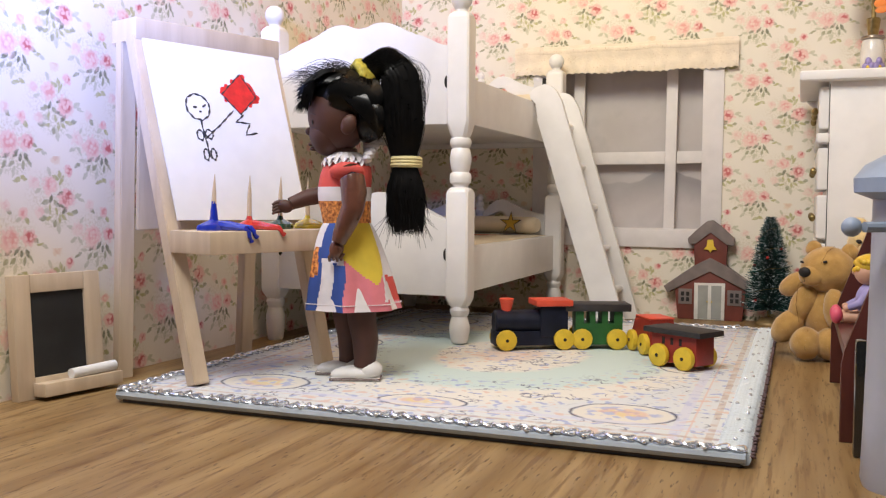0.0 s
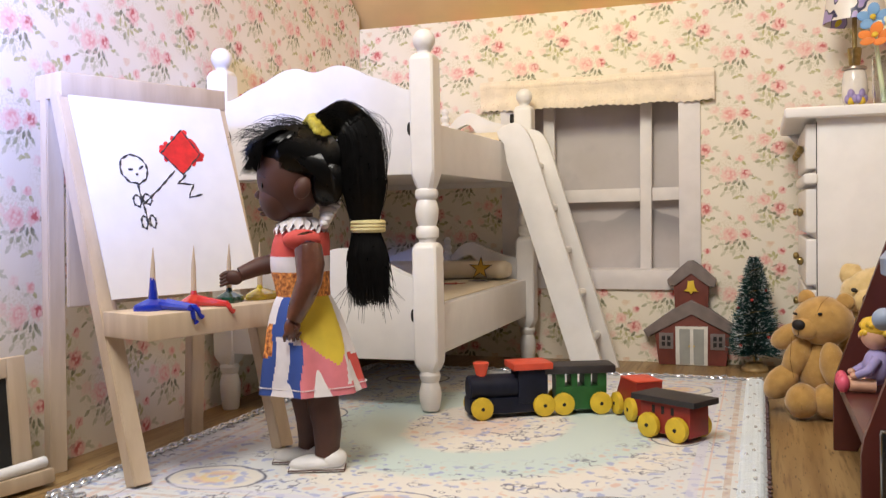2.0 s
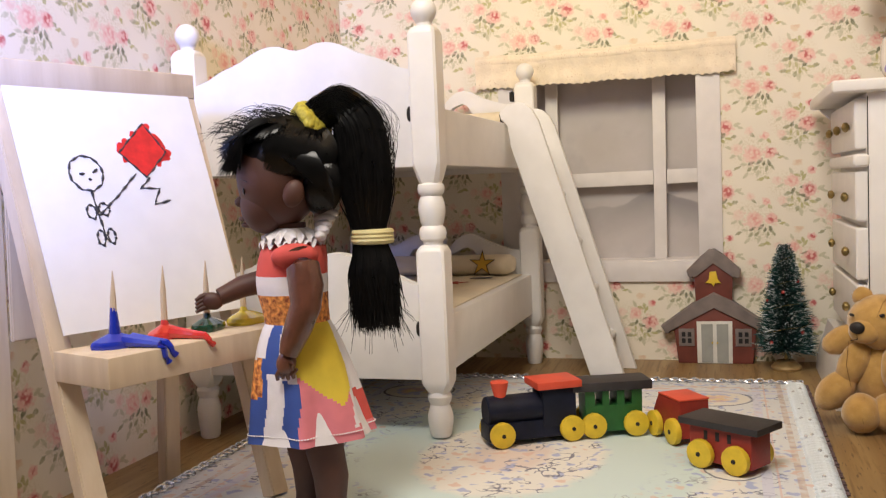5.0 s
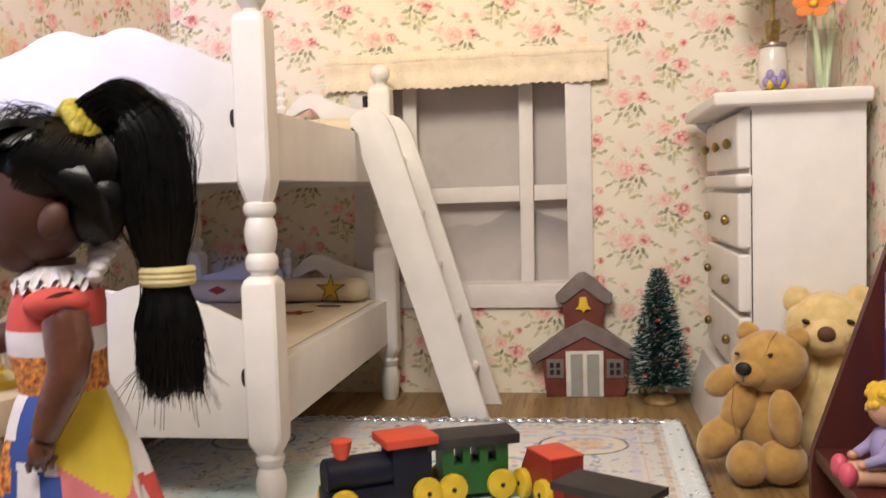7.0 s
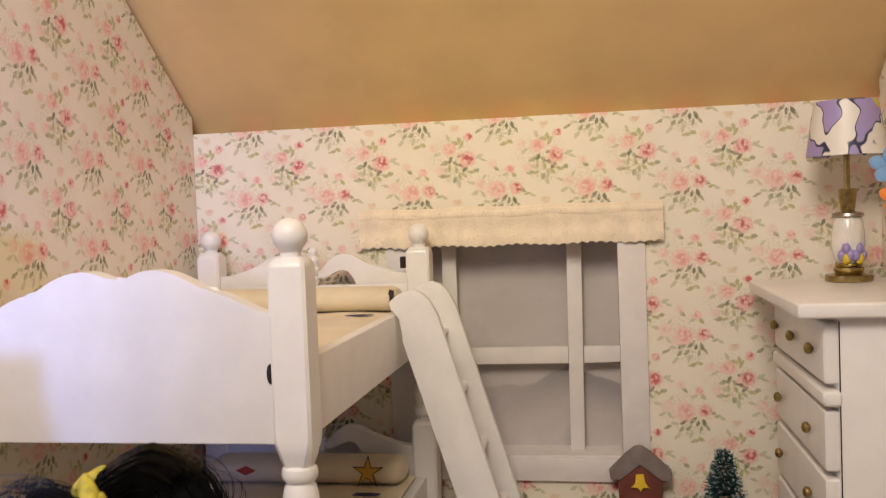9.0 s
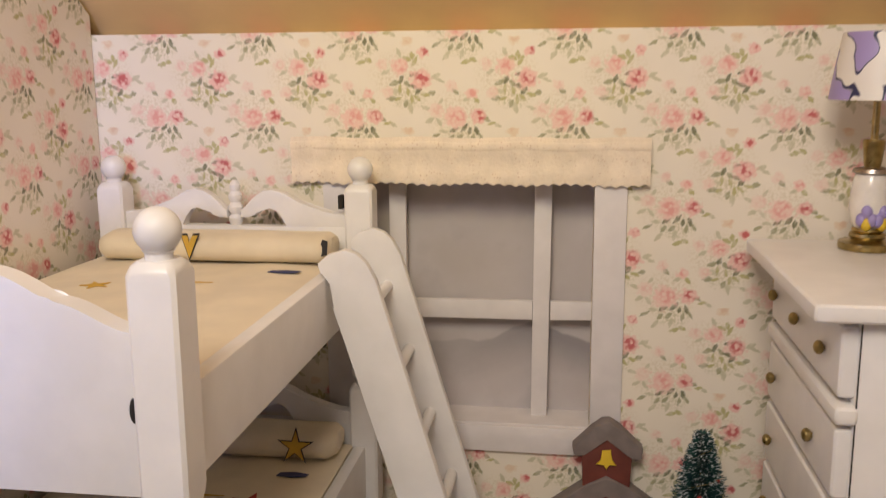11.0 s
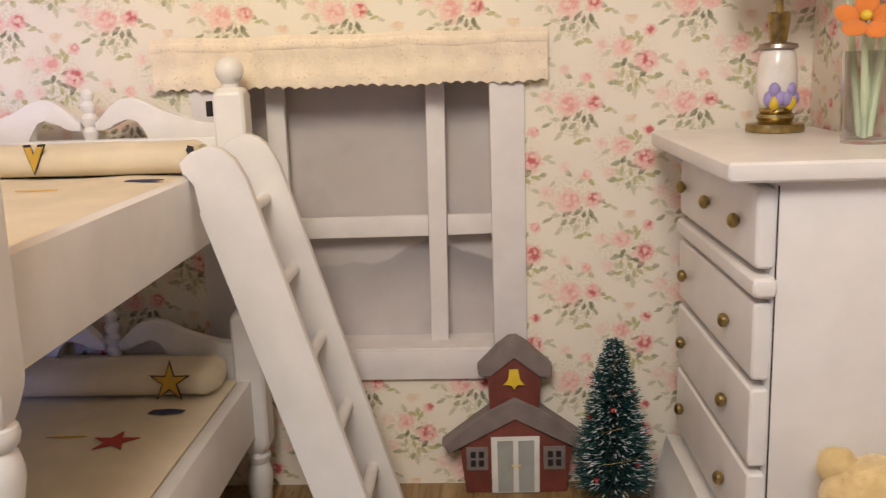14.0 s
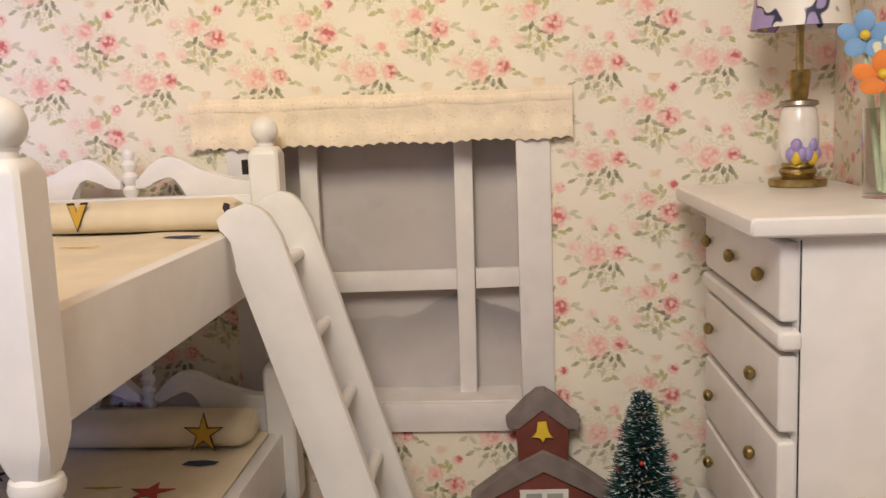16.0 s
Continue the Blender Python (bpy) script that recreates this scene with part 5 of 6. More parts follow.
for k in range(150):
    # running stitch along the hem
    a0, a1 = 2 * math.pi * k / 150, 2 * math.pi * (k + 0.62) / 150
    pts = []
    for a in (a0, a1):
        w = 1.012 + 0.069 * (math.sin(a * 7 + 0.6) + 0.5 * math.sin(a * 12 + 2))
        pts.append((-0.0009 + 0.01795 * w * math.cos(a), 0.0166 * w * math.sin(a), 0.0347))
    sweep(bm, pts, 0.00022, 4, 2)
band([(0.0322, 0.0181, 0.0167, 0.0022), (0.0370, 0.0166, 0.0154, 0.0018), (0.0480, 0.0140, 0.0134, 0.0010), (0.0600, 0.0100, 0.0098, 0)], lambda i, k: 2)
# lace collar, puffed sleeves
for rise, out in ((0.0, 1.0), (0.0014, 0.86)):
    rings = []
    for j in range(4):
        f = j / 3
        rings.append([bm.verts.new((-0.0035 + (0.0048 + 0.0048 * f * out) * math.cos(2 * math.pi * k / 90), (0.0052 + 0.0052 * f * out) * math.sin(2 * math.pi * k / 90), 0.0922 + rise - 0.0036 * f + (0.0011 * math.sin(k * 2 * math.pi / 5 + rise * 900) + 0.0004 * (k % 2)) * f)) for k in range(90)])
    for ra, rb in zip(rings, rings[1:]):
        for k in range(90):
            bm.faces.new((ra[k], rb[k], rb[(k + 1) % 90], ra[(k + 1) % 90])).material_index = 2
for k in range(8):
    ell(bm, (0.0052 + 0.0004 * k, -0.004 + 0.001 * k, 0.0910 + 0.0016 * k), (0.0019 + 0.0004 * (k % 2), 0.0040, 0.0017), (0, 0, 20 * k), 2, 8, 6)
for s in (-1, 1):
    ell(bm, (-0.0020, s * 0.0102, 0.0858), (0.0068, 0.0048, 0.0036), (s * 20, 0, 0), 3, 16, 10)
# near arm hangs a little bent, far arm reaches to the tray
sweep(bm, [(-0.0010, -0.0118, 0.0868), (0.0004, -0.0140, 0.0830), (0.0012, -0.0156, 0.0775), (0.0008, -0.0162, 0.0720), (-0.0014, -0.0165, 0.0665), (-0.0036, -0.0166, 0.0615), (-0.0046, -0.0165, 0.0588)], [0.0036, 0.0048, 0.0050, 0.0043, 0.0040, 0.0033, 0.0027], 18, 11)
ell(bm, (-0.0053, -0.0165, 0.0565), (0.0028, 0.0017, 0.0036), (0, 16, 0), 11, 14, 10)
for k in range(4):
    sweep(bm, [(-0.0070 + 0.0014 * k, -0.0165, 0.0548), (-0.0080 + 0.0014 * k, -0.0164, 0.0530), (-0.0080 + 0.0015 * k, -0.0160, 0.0516 + 0.0004 * (k % 2))], [0.0009, 0.0008, 0.0005], 8, 11)
sweep(bm, [(-0.0046, -0.0176, 0.0580), (-0.0036, -0.0180, 0.0560), (-0.0036, -0.0178, 0.0545)], [0.0008, 0.0008, 0.0005], 8, 11)
sweep(bm, [(-0.0030, 0.0118, 0.0830), (-0.0120, 0.0128, 0.0775), (-0.0205, 0.0110, 0.0758), (-0.0270, 0.0085, 0.0732)], [0.0042, 0.0038, 0.0034, 0.0026], 14, 0)
ell(bm, (-0.0290, 0.0075, 0.0722), (0.0034, 0.0018, 0.0027), (0, 14, 0), 0, 14, 10)
for k in range(4):
    sweep(bm, [(-0.0306, 0.0075, 0.0706 + 0.0012 * k), (-0.0326, 0.0070, 0.0700 + 0.0012 * k), (-0.0338, 0.0062, 0.0692 + 0.0012 * k)], [0.0009, 0.0008, 0.0005], 8, 0)
# legs and shoes
for y, x in ((-0.0058, 0.0042), (0.0062, -0.0030)):
    sweep(bm, [(x - 0.001, y, 0.0400), (x - 0.0008, y, 0.0280), (x + 0.0006, y, 0.0200), (x + 0.0004, y, 0.0120), (x, y, 0.0095)], [0.0062, 0.0056, 0.0052, 0.0043, 0.0041], 16, 0)
    ell(bm, (x - 0.0035, y, 0.0072), (0.0098, 0.0046, 0.0030), (0, -4, 0), 10, 18, 10)
    ell(bm, (x + 0.0022, y, 0.0086), (0.0052, 0.0047, 0.0038), mi=10, u=14, v=10)
    box(x - 0.0132, x + 0.0068, y - 0.0044, y + 0.0044, 0.0046, 0.0056, 0.0004, bm, mi=10)
# hair: a cap, a fringe of strands, a long tail of strands with two ties
ell(bm, (-0.0030, 0, 0.1148), (0.0140, 0.0132, 0.0100), (0, 0, 0), 1, 24, 14)
ell(bm, (0.0050, 0, 0.1066), (0.0064, 0.0112, 0.0094), mi=1, u=20, v=12)
rnd = random.Random(21)


def flowing(pts, n):
    """More points along a smooth curve through pts."""
    p = [Vector(q) for q in (pts[0], *pts, pts[-1])]
    out = []
    for i in range(1, len(p) - 2):
        for j in range(n):
            t = j / n
            out.append(0.5 * (2 * p[i] + (p[i + 1] - p[i - 1]) * t + (2 * p[i - 1] - 5 * p[i] + 4 * p[i + 1] - p[i + 2]) * t * t + (3 * p[i] - p[i - 1] - 3 * p[i + 1] + p[i + 2]) * t ** 3))
    return out + [p[-1]]


def tapered(n, r):
    return [r] * (n - 3) + [r * 0.8, r * 0.55, r * 0.2]


# fringe, thick and uneven, falling over the forehead
for k in range(950):
    a = rnd.uniform(-1, 1)
    y0, drop = a * 0.0125, rnd.random()
    x1 = -0.0178 - 0.0046 * (1 - a * a) * rnd.uniform(0.5, 1.2) + rnd.uniform(-0.0015, 0.0035)
    z1 = 0.1132 + rnd.uniform(-0.0050, 0.0060) + 0.002 * abs(a)
    pts = flowing([(0.0010, y0 * 0.4, 0.1218), (-0.0075, y0 * 0.9, 0.1238 + 0.0014 * drop), (-0.0145, y0 * 1.06, 0.1198 + 0.0022 * drop), (x1, y0 * 1.08, z1)], 4)
    strand(pts, tapered(len(pts), 0.00021))
# loose ends that stand up from the parting
for k in range(130):
    x = rnd.uniform(-0.020, -0.003)
    y0, up, out = rnd.uniform(-0.009, 0.009), rnd.uniform(0, 0.0040), rnd.uniform(0.002, 0.009)
    z0 = 0.1238 - 0.5 * max(0, -0.010 - x)
    pts = flowing([(x + 0.007, y0 * 0.8, z0), (x + 0.003, y0, z0 + 0.0014 + up * 0.6), (x - out * 0.3, y0 * 1.1, z0 + 0.0018 + up), (x - out, y0 * 1.15 + rnd.uniform(-0.001, 0.001), z0 + up + rnd.uniform(-0.0035, 0.003))], 4)
    strand(pts, tapered(len(pts), 0.00009))
# side hair drawn from the temple behind the ear
for s in (-1, 1):
    for k in range(240):
        f = rnd.random()
        pts = flowing([(0.001, s * 0.006, 0.1212), (-0.005 + 0.012 * f, s * 0.0138, 0.1160 - 0.004 * f), (0.0035 + 0.0065 * f, s * (0.0130 - 0.003 * f), 0.1072 - 0.009 * f * rnd.random())], 4)
        strand(pts, tapered(len(pts), 0.00024))
mid = [(0.0022, 0, 0.1200), (0.0058, 0, 0.1262), (0.0118, 0, 0.1284), (0.0170, 0, 0.1236), (0.0186, 0, 0.1140), (0.0190, 0, 0.1030), (0.0196, 0, 0.0895), (0.0200, 0, 0.0790), (0.0206, 0, 0.0636)]
half = [0.0030, 0.0044, 0.0056, 0.0068, 0.0074, 0.0068, 0.0044, 0.0070, 0.0054]
# a dark core keeps the tail closed
sweep(bm, flowing(mid, 4)[:-3], list(np.interp(np.arange(30), np.arange(9) * 4, half) * 0.80), 14, 1)
for k in range(2300):
    a, rr = rnd.uniform(0, 2 * math.pi), 0.55 + 0.47 * math.sqrt(rnd.random())
    end = rnd.uniform(0.62, 1.10)
    loose = rnd.random() < 0.05
    pts = []
    for i, ((x, _, z), h) in enumerate(zip(mid, half)):
        ahead = Vector(mid[min(i + 1, 8)]) - Vector(mid[max(i - 1, 0)])
        ahead.normalize()
        side = Vector((ahead.z, 0, -ahead.x))
        out = rr * h * (rnd.uniform(1.0, 1.4) if loose and 1 < i < 6 else 1)
        p = Vector((x, 0, z)) + side * (math.cos(a) * out) + Vector((0, math.sin(a) * out, 0))
        if i == 8:
            p.z = 0.0905 + (p.z - 0.0905) * end
            p += Vector((rnd.gauss(0, 1), rnd.gauss(0, 1), 0)) * 0.0013
        pts.append(p + Vector((rnd.gauss(0, 1), rnd.gauss(0, 1), rnd.gauss(0, 1))) * 0.00028)
    pts = flowing(pts, 4)
    strand(pts, tapered(len(pts), 0.00009 if loose else 0.00019))
# hairs that have sprung out of the tail
for k in range(70):
    bulge = rnd.uniform(0.001, 0.0085)
    pts = flowing([(x + bulge * math.sin(min(1, i / 6) * math.pi) + 0.0045 * rnd.random(), rnd.uniform(-0.005, 0.005), z + rnd.uniform(-0.001, 0.003)) for i, (x, _, z) in enumerate(mid[:7])], 4)
    strand(pts, 0.00006)
for k in range(60):
    x, y, z = mid[7]
    a = rnd.uniform(0, 2 * math.pi)
    pts = flowing([(x + 0.005 * math.cos(a), 0.005 * math.sin(a), z), (x + 0.006 * math.cos(a), 0.006 * math.sin(a), z - 0.008), (x + 0.010 * math.cos(a) * rnd.uniform(0.7, 1.3), 0.009 * math.sin(a), z - rnd.uniform(0.012, 0.024))], 4)
    strand(pts, 0.00007)
cap_c, cap_r = Vector((-0.0034, 0, 0.1148)), Vector((0.0150, 0.0140, 0.0110))
root = Vector((0.42, 0, 0.78)).normalized()
for k in range(3600):
    # strands combed over the cap from the hairline back to the root of the tail
    a = rnd.uniform(-2.6, 2.6)
    low = rnd.uniform(0.30, 0.60) if abs(a) < 1.15 else (rnd.uniform(0.0, 0.30) if abs(a) < 1.75 else rnd.uniform(-0.9, 0.0))
    far = Vector((-math.cos(a), math.sin(a), low)).normalized()
    lift = rnd.uniform(0.99, 1.05)
    line = []
    for j in range(9):
        d = root.slerp(far, j / 8)
        wave = 1 + 0.008 * math.sin(j * 1.3 + a * 9)
        line.append(cap_c + Vector((d.x * cap_r.x, d.y * cap_r.y, d.z * cap_r.z)) * lift * wave)
    strand(line, tapered(9, 0.00018))
for k in range(2400):
    # lower sides of the head, drawn back over the ears
    a = rnd.choice((-1, 1)) * rnd.uniform(1.15, 2.7)
    far = Vector((-math.cos(a), math.sin(a), rnd.uniform(-0.85, 0.3))).normalized()
    lift = rnd.uniform(0.985, 1.03)
    strand([cap_c + Vector((d.x * cap_r.x, d.y * cap_r.y, d.z * cap_r.z)) * lift for d in (root.slerp(far, j / 8) for j in range(9))], tapered(9, 0.00018))
nape_c, nape_r = Vector((0.0050, 0, 0.1066)), Vector((0.0070, 0.0120, 0.0102))
for k in range(1300):
    # back of the head, combed up from the nape
    a = rnd.uniform(-1.9, 1.9)
    far = Vector((math.cos(a), math.sin(a), rnd.uniform(-1.4, 0.4))).normalized()
    up = Vector((0.1, 0, 1)).normalized()
    strand([nape_c + Vector((d.x * nape_r.x, d.y * nape_r.y, d.z * nape_r.z)) * rnd.uniform(0.99, 1.02) for d in (up.slerp(far, j / 7) for j in range(8))], tapered(8, 0.00018))
hair = bpy.data.meshes.new("hair")
hair.from_pydata([tuple(v) for v in hair_verts], [], hair_faces)
hair.polygons.foreach_set("material_index", [1] * len(hair_faces))
for k in range(26):
    # gathered cloth tie round the root of the tail
    a = 2 * math.pi * k / 26
    c = Vector((0.0040, 0, 0.1242)) + Vector((-0.62, 0, 0.78)) * (0.0048 * math.cos(a)) + Vector((0, 0.0064 * math.sin(a), 0))
    ell(bm, c, (0.0034 + 0.0005 * (k % 3), 0.0017, 0.0021), (0, -40 + 14 * (k % 2), math.degrees(a) * 0.3), 8, 10, 8)
for k in range(3):
    sweep(bm, [(0.0203 + 0.0054 * math.cos(a), 0.0054 * math.sin(a), 0.0888 + 0.0012 * k) for a in [j * math.pi / 9 for j in range(19)]], 0.0011, 7, 9)
bmesh.ops.recalc_face_normals(bm, faces=bm.faces)
bm.from_mesh(hair)
doll = part("doll", bm, doll_mats, angle=50, m=pose(-0.1580, 0.3300, 0, 0, 0, 21.2))
tagged(doll, "dark-haired play doll in a patchwork dress standing at the easel", "doll")

# ---- teddy bears ----
def fur_mat(name, col, spots, rough_bump):
    return mat(name, col, 0.95, var=0.06, scale=200, bump=rough_bump * 0.4, bscale=1100, sheen=0.6, spots=spots, depth=0.0006)


def fuzz(bm, count, length, seed, mi):
    """Short fibres standing on the mesh as it is so far."""
    rnd = random.Random(seed)
    bmesh.ops.recalc_face_normals(bm, faces=bm.faces)
    faces = [f for f in bm.faces if f.material_index == mi]
    areas = [f.calc_area() for f in faces]
    for f in rnd.choices(faces, areas, k=count):
        vs = [v.co for v in f.verts]
        w = [rnd.random() for _ in vs]
        p = sum((v * k for v, k in zip(vs, w)), Vector()) / sum(w)
        n = (f.normal + Vector((rnd.uniform(-1, 1), rnd.uniform(-1, 1), rnd.uniform(-1.2, 0.8))) * 0.7).normalized()
        s = n.orthogonal().normalized() * length * 0.03
        t = n.cross(s)
        tip = bm.verts.new(p + n * length * rnd.uniform(0.6, 1.2))
        a, b, c = bm.verts.new(p + s), bm.verts.new(p - s * 0.5 + t * 0.8), bm.verts.new(p - s * 0.5 - t * 0.8)
        for tri in ((a, b, tip), (b, c, tip), (c, a, tip)):
            bm.faces.new(tri).material_index = mi
    return bm


def seam(bm, pts, mi):
    sweep(bm, pts, 0.00012, 4, mi)


TAN = fur_mat("tan_plush", (0.43, 0.245, 0.060), (0.49, 0.295, 0.085), 0.6)
PALEFUR = fur_mat("pale_gold_plush", (0.66, 0.49, 0.215), (0.71, 0.55, 0.27), 0.8)
SEAM = mat("tan_seam_thread", (0.20, 0.105, 0.030), 0.9, bump=0)
NOSE = mat("dark_brown_thread", (0.012, 0.008, 0.007), 0.6, bump=0.5, bscale=1500)
NOSE2 = mat("brown_thread", (0.11, 0.045, 0.022), 0.7, bump=0.5, bscale=1500)


def plush(name, parent, c, r, turn, fur, hairs, long, rough, seed, label=""):
    """One stuffed limb: an uneven ellipsoid with short fibres on it."""
    bm = bmesh.new()
    ell(bm, c, r, turn, 0, 24, 16)
    for v in bm.verts:
        p = v.co * 230
        v.co += Vector((noise.noise(p), noise.noise(p + Vector((9, 0, 0))), noise.noise(p + Vector((0, 9, 0))))) * rough
    fuzz(bm, int(hairs * 1.3), long * 0.75, seed, 0)
    return part(name, bm, fur, parent, label, angle=60)


def bead(name, parent, c, r, material, label="", turn=(0, 0, 0)):
    bm = bmesh.new()
    ell(bm, c, r, turn, 0, 14, 10)
    return part(name, bm, material, parent, label)


def stitch_line(parent, pts, material):
    bm = bmesh.new()
    seam(bm, pts, 0)
    return part("seam", bm, material, parent, "dark stitched line")


bear = thing("teddy_bear", pose(0.0185, 0.4790, 0, 0, 0, -24), "small tan plush teddy bear sitting on the floor", "teddy bear", "teddy bears")
plush("torso", bear, (-0.0010, 0.0015, 0.0225), (0.0105, 0.0095, 0.0135), (0, 0, 0), TAN, 3000, 0.0008, 0.0005, 1)
head = plush("head", bear, (0.0010, 0.0, 0.0430), (0.0132, 0.0118, 0.0112), (0, 0, 0), TAN, 4000, 0.0008, 0.0005, 2)
plush("muzzle", head, (-0.0030, -0.0086, 0.0404), (0.0062, 0.0054, 0.0050), (0, 0, 0), TAN, 900, 0.0006, 0.0004, 3)
plush("ear", head, (-0.0068, 0.0010, 0.0528), (0.0040, 0.0022, 0.0038), (0, -30, 0), TAN, 1000, 0.0008, 0.0004, 4)
plush("ear", head, (0.0105, 0.0010, 0.0520), (0.0040, 0.0022, 0.0038), (0, 30, 0), TAN, 1000, 0.0008, 0.0004, 5)
bead("nose", head, (-0.0044, -0.0139, 0.0424), (0.0029, 0.0016, 0.0024), NOSE, "black stitched nose")
bead("eye", head, (-0.0076, -0.0098, 0.0468), (0.0010, 0.0008, 0.0006), NOSE, "small dark eye", (0, 15, 0))
bead("eye", head, (0.0040, -0.0112, 0.0475), (0.0010, 0.0008, 0.0006), NOSE, "small dark eye", (0, -15, 0))
stitch_line(head, [(-0.0044, -0.0146, 0.0402), (-0.0042, -0.0142, 0.0380), (-0.0074, -0.0124, 0.0370)], NOSE)
stitch_line(head, [(0.0020, -0.0112, 0.0465), (0.0035, -0.0080, 0.0520), (0.0045, -0.0020, 0.0545)], SEAM)
arm = plush("arm", bear, (-0.0085, -0.0055, 0.0265), (0.0058, 0.0052, 0.0102), (0, 24, 0), TAN, 1800, 0.0008, 0.0004, 6)
stitch_line(arm, [(-0.0086, -0.0108, 0.0365), (-0.0095, -0.0110, 0.0265), (-0.0080, -0.0104, 0.0180)], SEAM)
plush("paw", bear, (-0.0135, -0.0030, 0.0355), (0.0088, 0.0048, 0.0052), (0, -32, 0), TAN, 1600, 0.0008, 0.0004, 7)
plush("arm", bear, (0.0080, -0.0070, 0.0245), (0.0056, 0.0050, 0.0105), (0, -10, 0), TAN, 1800, 0.0008, 0.0004, 8)
plush("leg", bear, (-0.0155, -0.0060, 0.0150), (0.0064, 0.0062, 0.0100), (0, 42, 0), TAN, 1800, 0.0008, 0.0004, 9)
leg = plush("leg", bear, (-0.0040, -0.0110, 0.0082), (0.0072, 0.0080, 0.0078), (0, 0, 0), TAN, 1800, 0.0008, 0.0004, 10)
stitch_line(leg, [(-0.0010, -0.0188, 0.0060), (-0.0022, -0.0180, 0.0110), (-0.0020, -0.0140, 0.0152)], SEAM)
plush("haunch", bear, (0.0060, -0.0040, 0.0085), (0.0085, 0.0095, 0.0082), (0, 0, 0), TAN, 1800, 0.0008, 0.0004, 11)
big = thing("teddy_bear", pose(0.0430, 0.4915, 0, 0, 0, -6) @ Matrix.Diagonal((0.93, 0.93, 0.97, 1)), "larger pale gold shaggy teddy bear behind the tan one", "teddy bear", "teddy bears")
head = plush("head", big, (0.0, 0.0, 0.0555), (0.0165, 0.0125, 0.0125), (0, 0, 0), PALEFUR, 3600, 0.0015, 0.0009, 12)
plush("muzzle", head, (-0.0030, -0.0100, 0.0525), (0.0085, 0.0066, 0.0068), (0, 0, 0), PALEFUR, 1500, 0.0013, 0.0008, 13)
plush("ear", head, (-0.0115, 0.0020, 0.0650), (0.0056, 0.0032, 0.0052), (0, -25, 0), PALEFUR, 900, 0.0014, 0.0007, 14)
plush("ear", head, (0.0115, 0.0020, 0.0650), (0.0056, 0.0032, 0.0052), (0, 25, 0), PALEFUR, 900, 0.0014, 0.0007, 15)
bead("nose", head, (-0.0032, -0.0160, 0.0545), (0.0034, 0.0022, 0.0030), NOSE2, "brown stitched nose")
for x in (-0.0100, 0.0060):
    bead("eye", head, (x, -0.0118, 0.0585), (0.0016, 0.0010, 0.0010), NOSE, "small dark eye", (0, 20, 0))
plush("torso", big, (0.0010, 0.0010, 0.0250), (0.0150, 0.0120, 0.0250), (0, 0, 0), PALEFUR, 3600, 0.0015, 0.0010, 16)
plush("arm", big, (-0.0110, -0.0040, 0.0330), (0.0062, 0.0060, 0.0130), (0, 20, 0), PALEFUR, 1200, 0.0015, 0.0009, 17)
plush("arm", big, (0.0130, -0.0040, 0.0330), (0.0062, 0.0060, 0.0130), (0, -20, 0), PALEFUR, 1200, 0.0015, 0.0009, 18)
plush("leg", big, (0.0040, -0.0120, 0.0090), (0.0075, 0.0110, 0.0090), (0, 0, 0), PALEFUR, 1200, 0.0015, 0.0009, 19)

# ---- table lamp ----
LAMPWHITE = mat("lamp_porcelain", (0.78, 0.74, 0.68), 0.25, coat=0.5, bump=0)
FLOWERED = mat("flowered_porcelain", (0.78, 0.74, 0.68), 0.4, bump=0)
nt, ns, ln = nodes_of(FLOWERED)
tc = ns.new("ShaderNodeTexCoord")
sp = noise_node(nt, tc.outputs["Object"], 75, 1)
purple = range_node(nt, sp, 0.535, 0.545)
rim = math_node(nt, "SUBTRACT", range_node(nt, sp, 0.515, 0.522), purple)
col = mix_node(nt, purple, (0.78, 0.74, 0.68), (0.36, 0.29, 0.56))
col = mix_node(nt, rim, col, (0.03, 0.03, 0.09))
col = mix_node(nt, range_node(nt, sp, 0.69, 0.70), col, (0.68, 0.58, 0.05))
ln.new(col, ns["Principled BSDF"].inputs["Base Color"])
lamp = thing("table_lamp", pose(0.0424, 0.5880, 0.1415), "brass and porcelain table lamp with purple-flowered shade on the dresser", "table lamp")
part("foot", lathe([(0.0094, 0), (0.0097, 0.0008), (0.0095, 0.0026), (0.0062, 0.0030), (0.0055, 0.0036), (0.0062, 0.0046), (0.0060, 0.0058), (0.0050, 0.0062), (0.0055, 0.0068), (0.0052, 0.0078)], 28), BRASS, lamp, "stepped brass foot")
vase = part("body", lathe([(0.0046, 0.0076), (0.0060, 0.0100), (0.0067, 0.0150), (0.0066, 0.0200), (0.0058, 0.0255), (0.0048, 0.0275)], 28), LAMPWHITE, lamp, "white porcelain body")
for a, turn in ((-112, 0), (-60, 30)):
    bm = bmesh.new()
    for k in range(4):
        b = radians(a + (-16, 0, 16, 0)[k])
        zz = (0.0110, 0.0140, 0.0112, 0.0098)[k]
        ell(bm, (0.0060 * math.cos(b), 0.0060 * math.sin(b), zz), (0.0020, 0.0020, 0.0026), mi=0 if k < 3 else 1, u=12, v=8)
    part("flower_motif", bm, [mat("lilac_enamel", (0.34, 0.28, 0.55), 0.4, bump=0), YELLOW], vase, "lilac enamel flower")
part("collar", lathe([(0.0050, 0.0268), (0.0066, 0.0276), (0.0062, 0.0288), (0.0034, 0.0294)], 14), mat("tarnished_silver", (0.35, 0.30, 0.26), 0.3, 1.0), lamp, "ruffled metal collar")
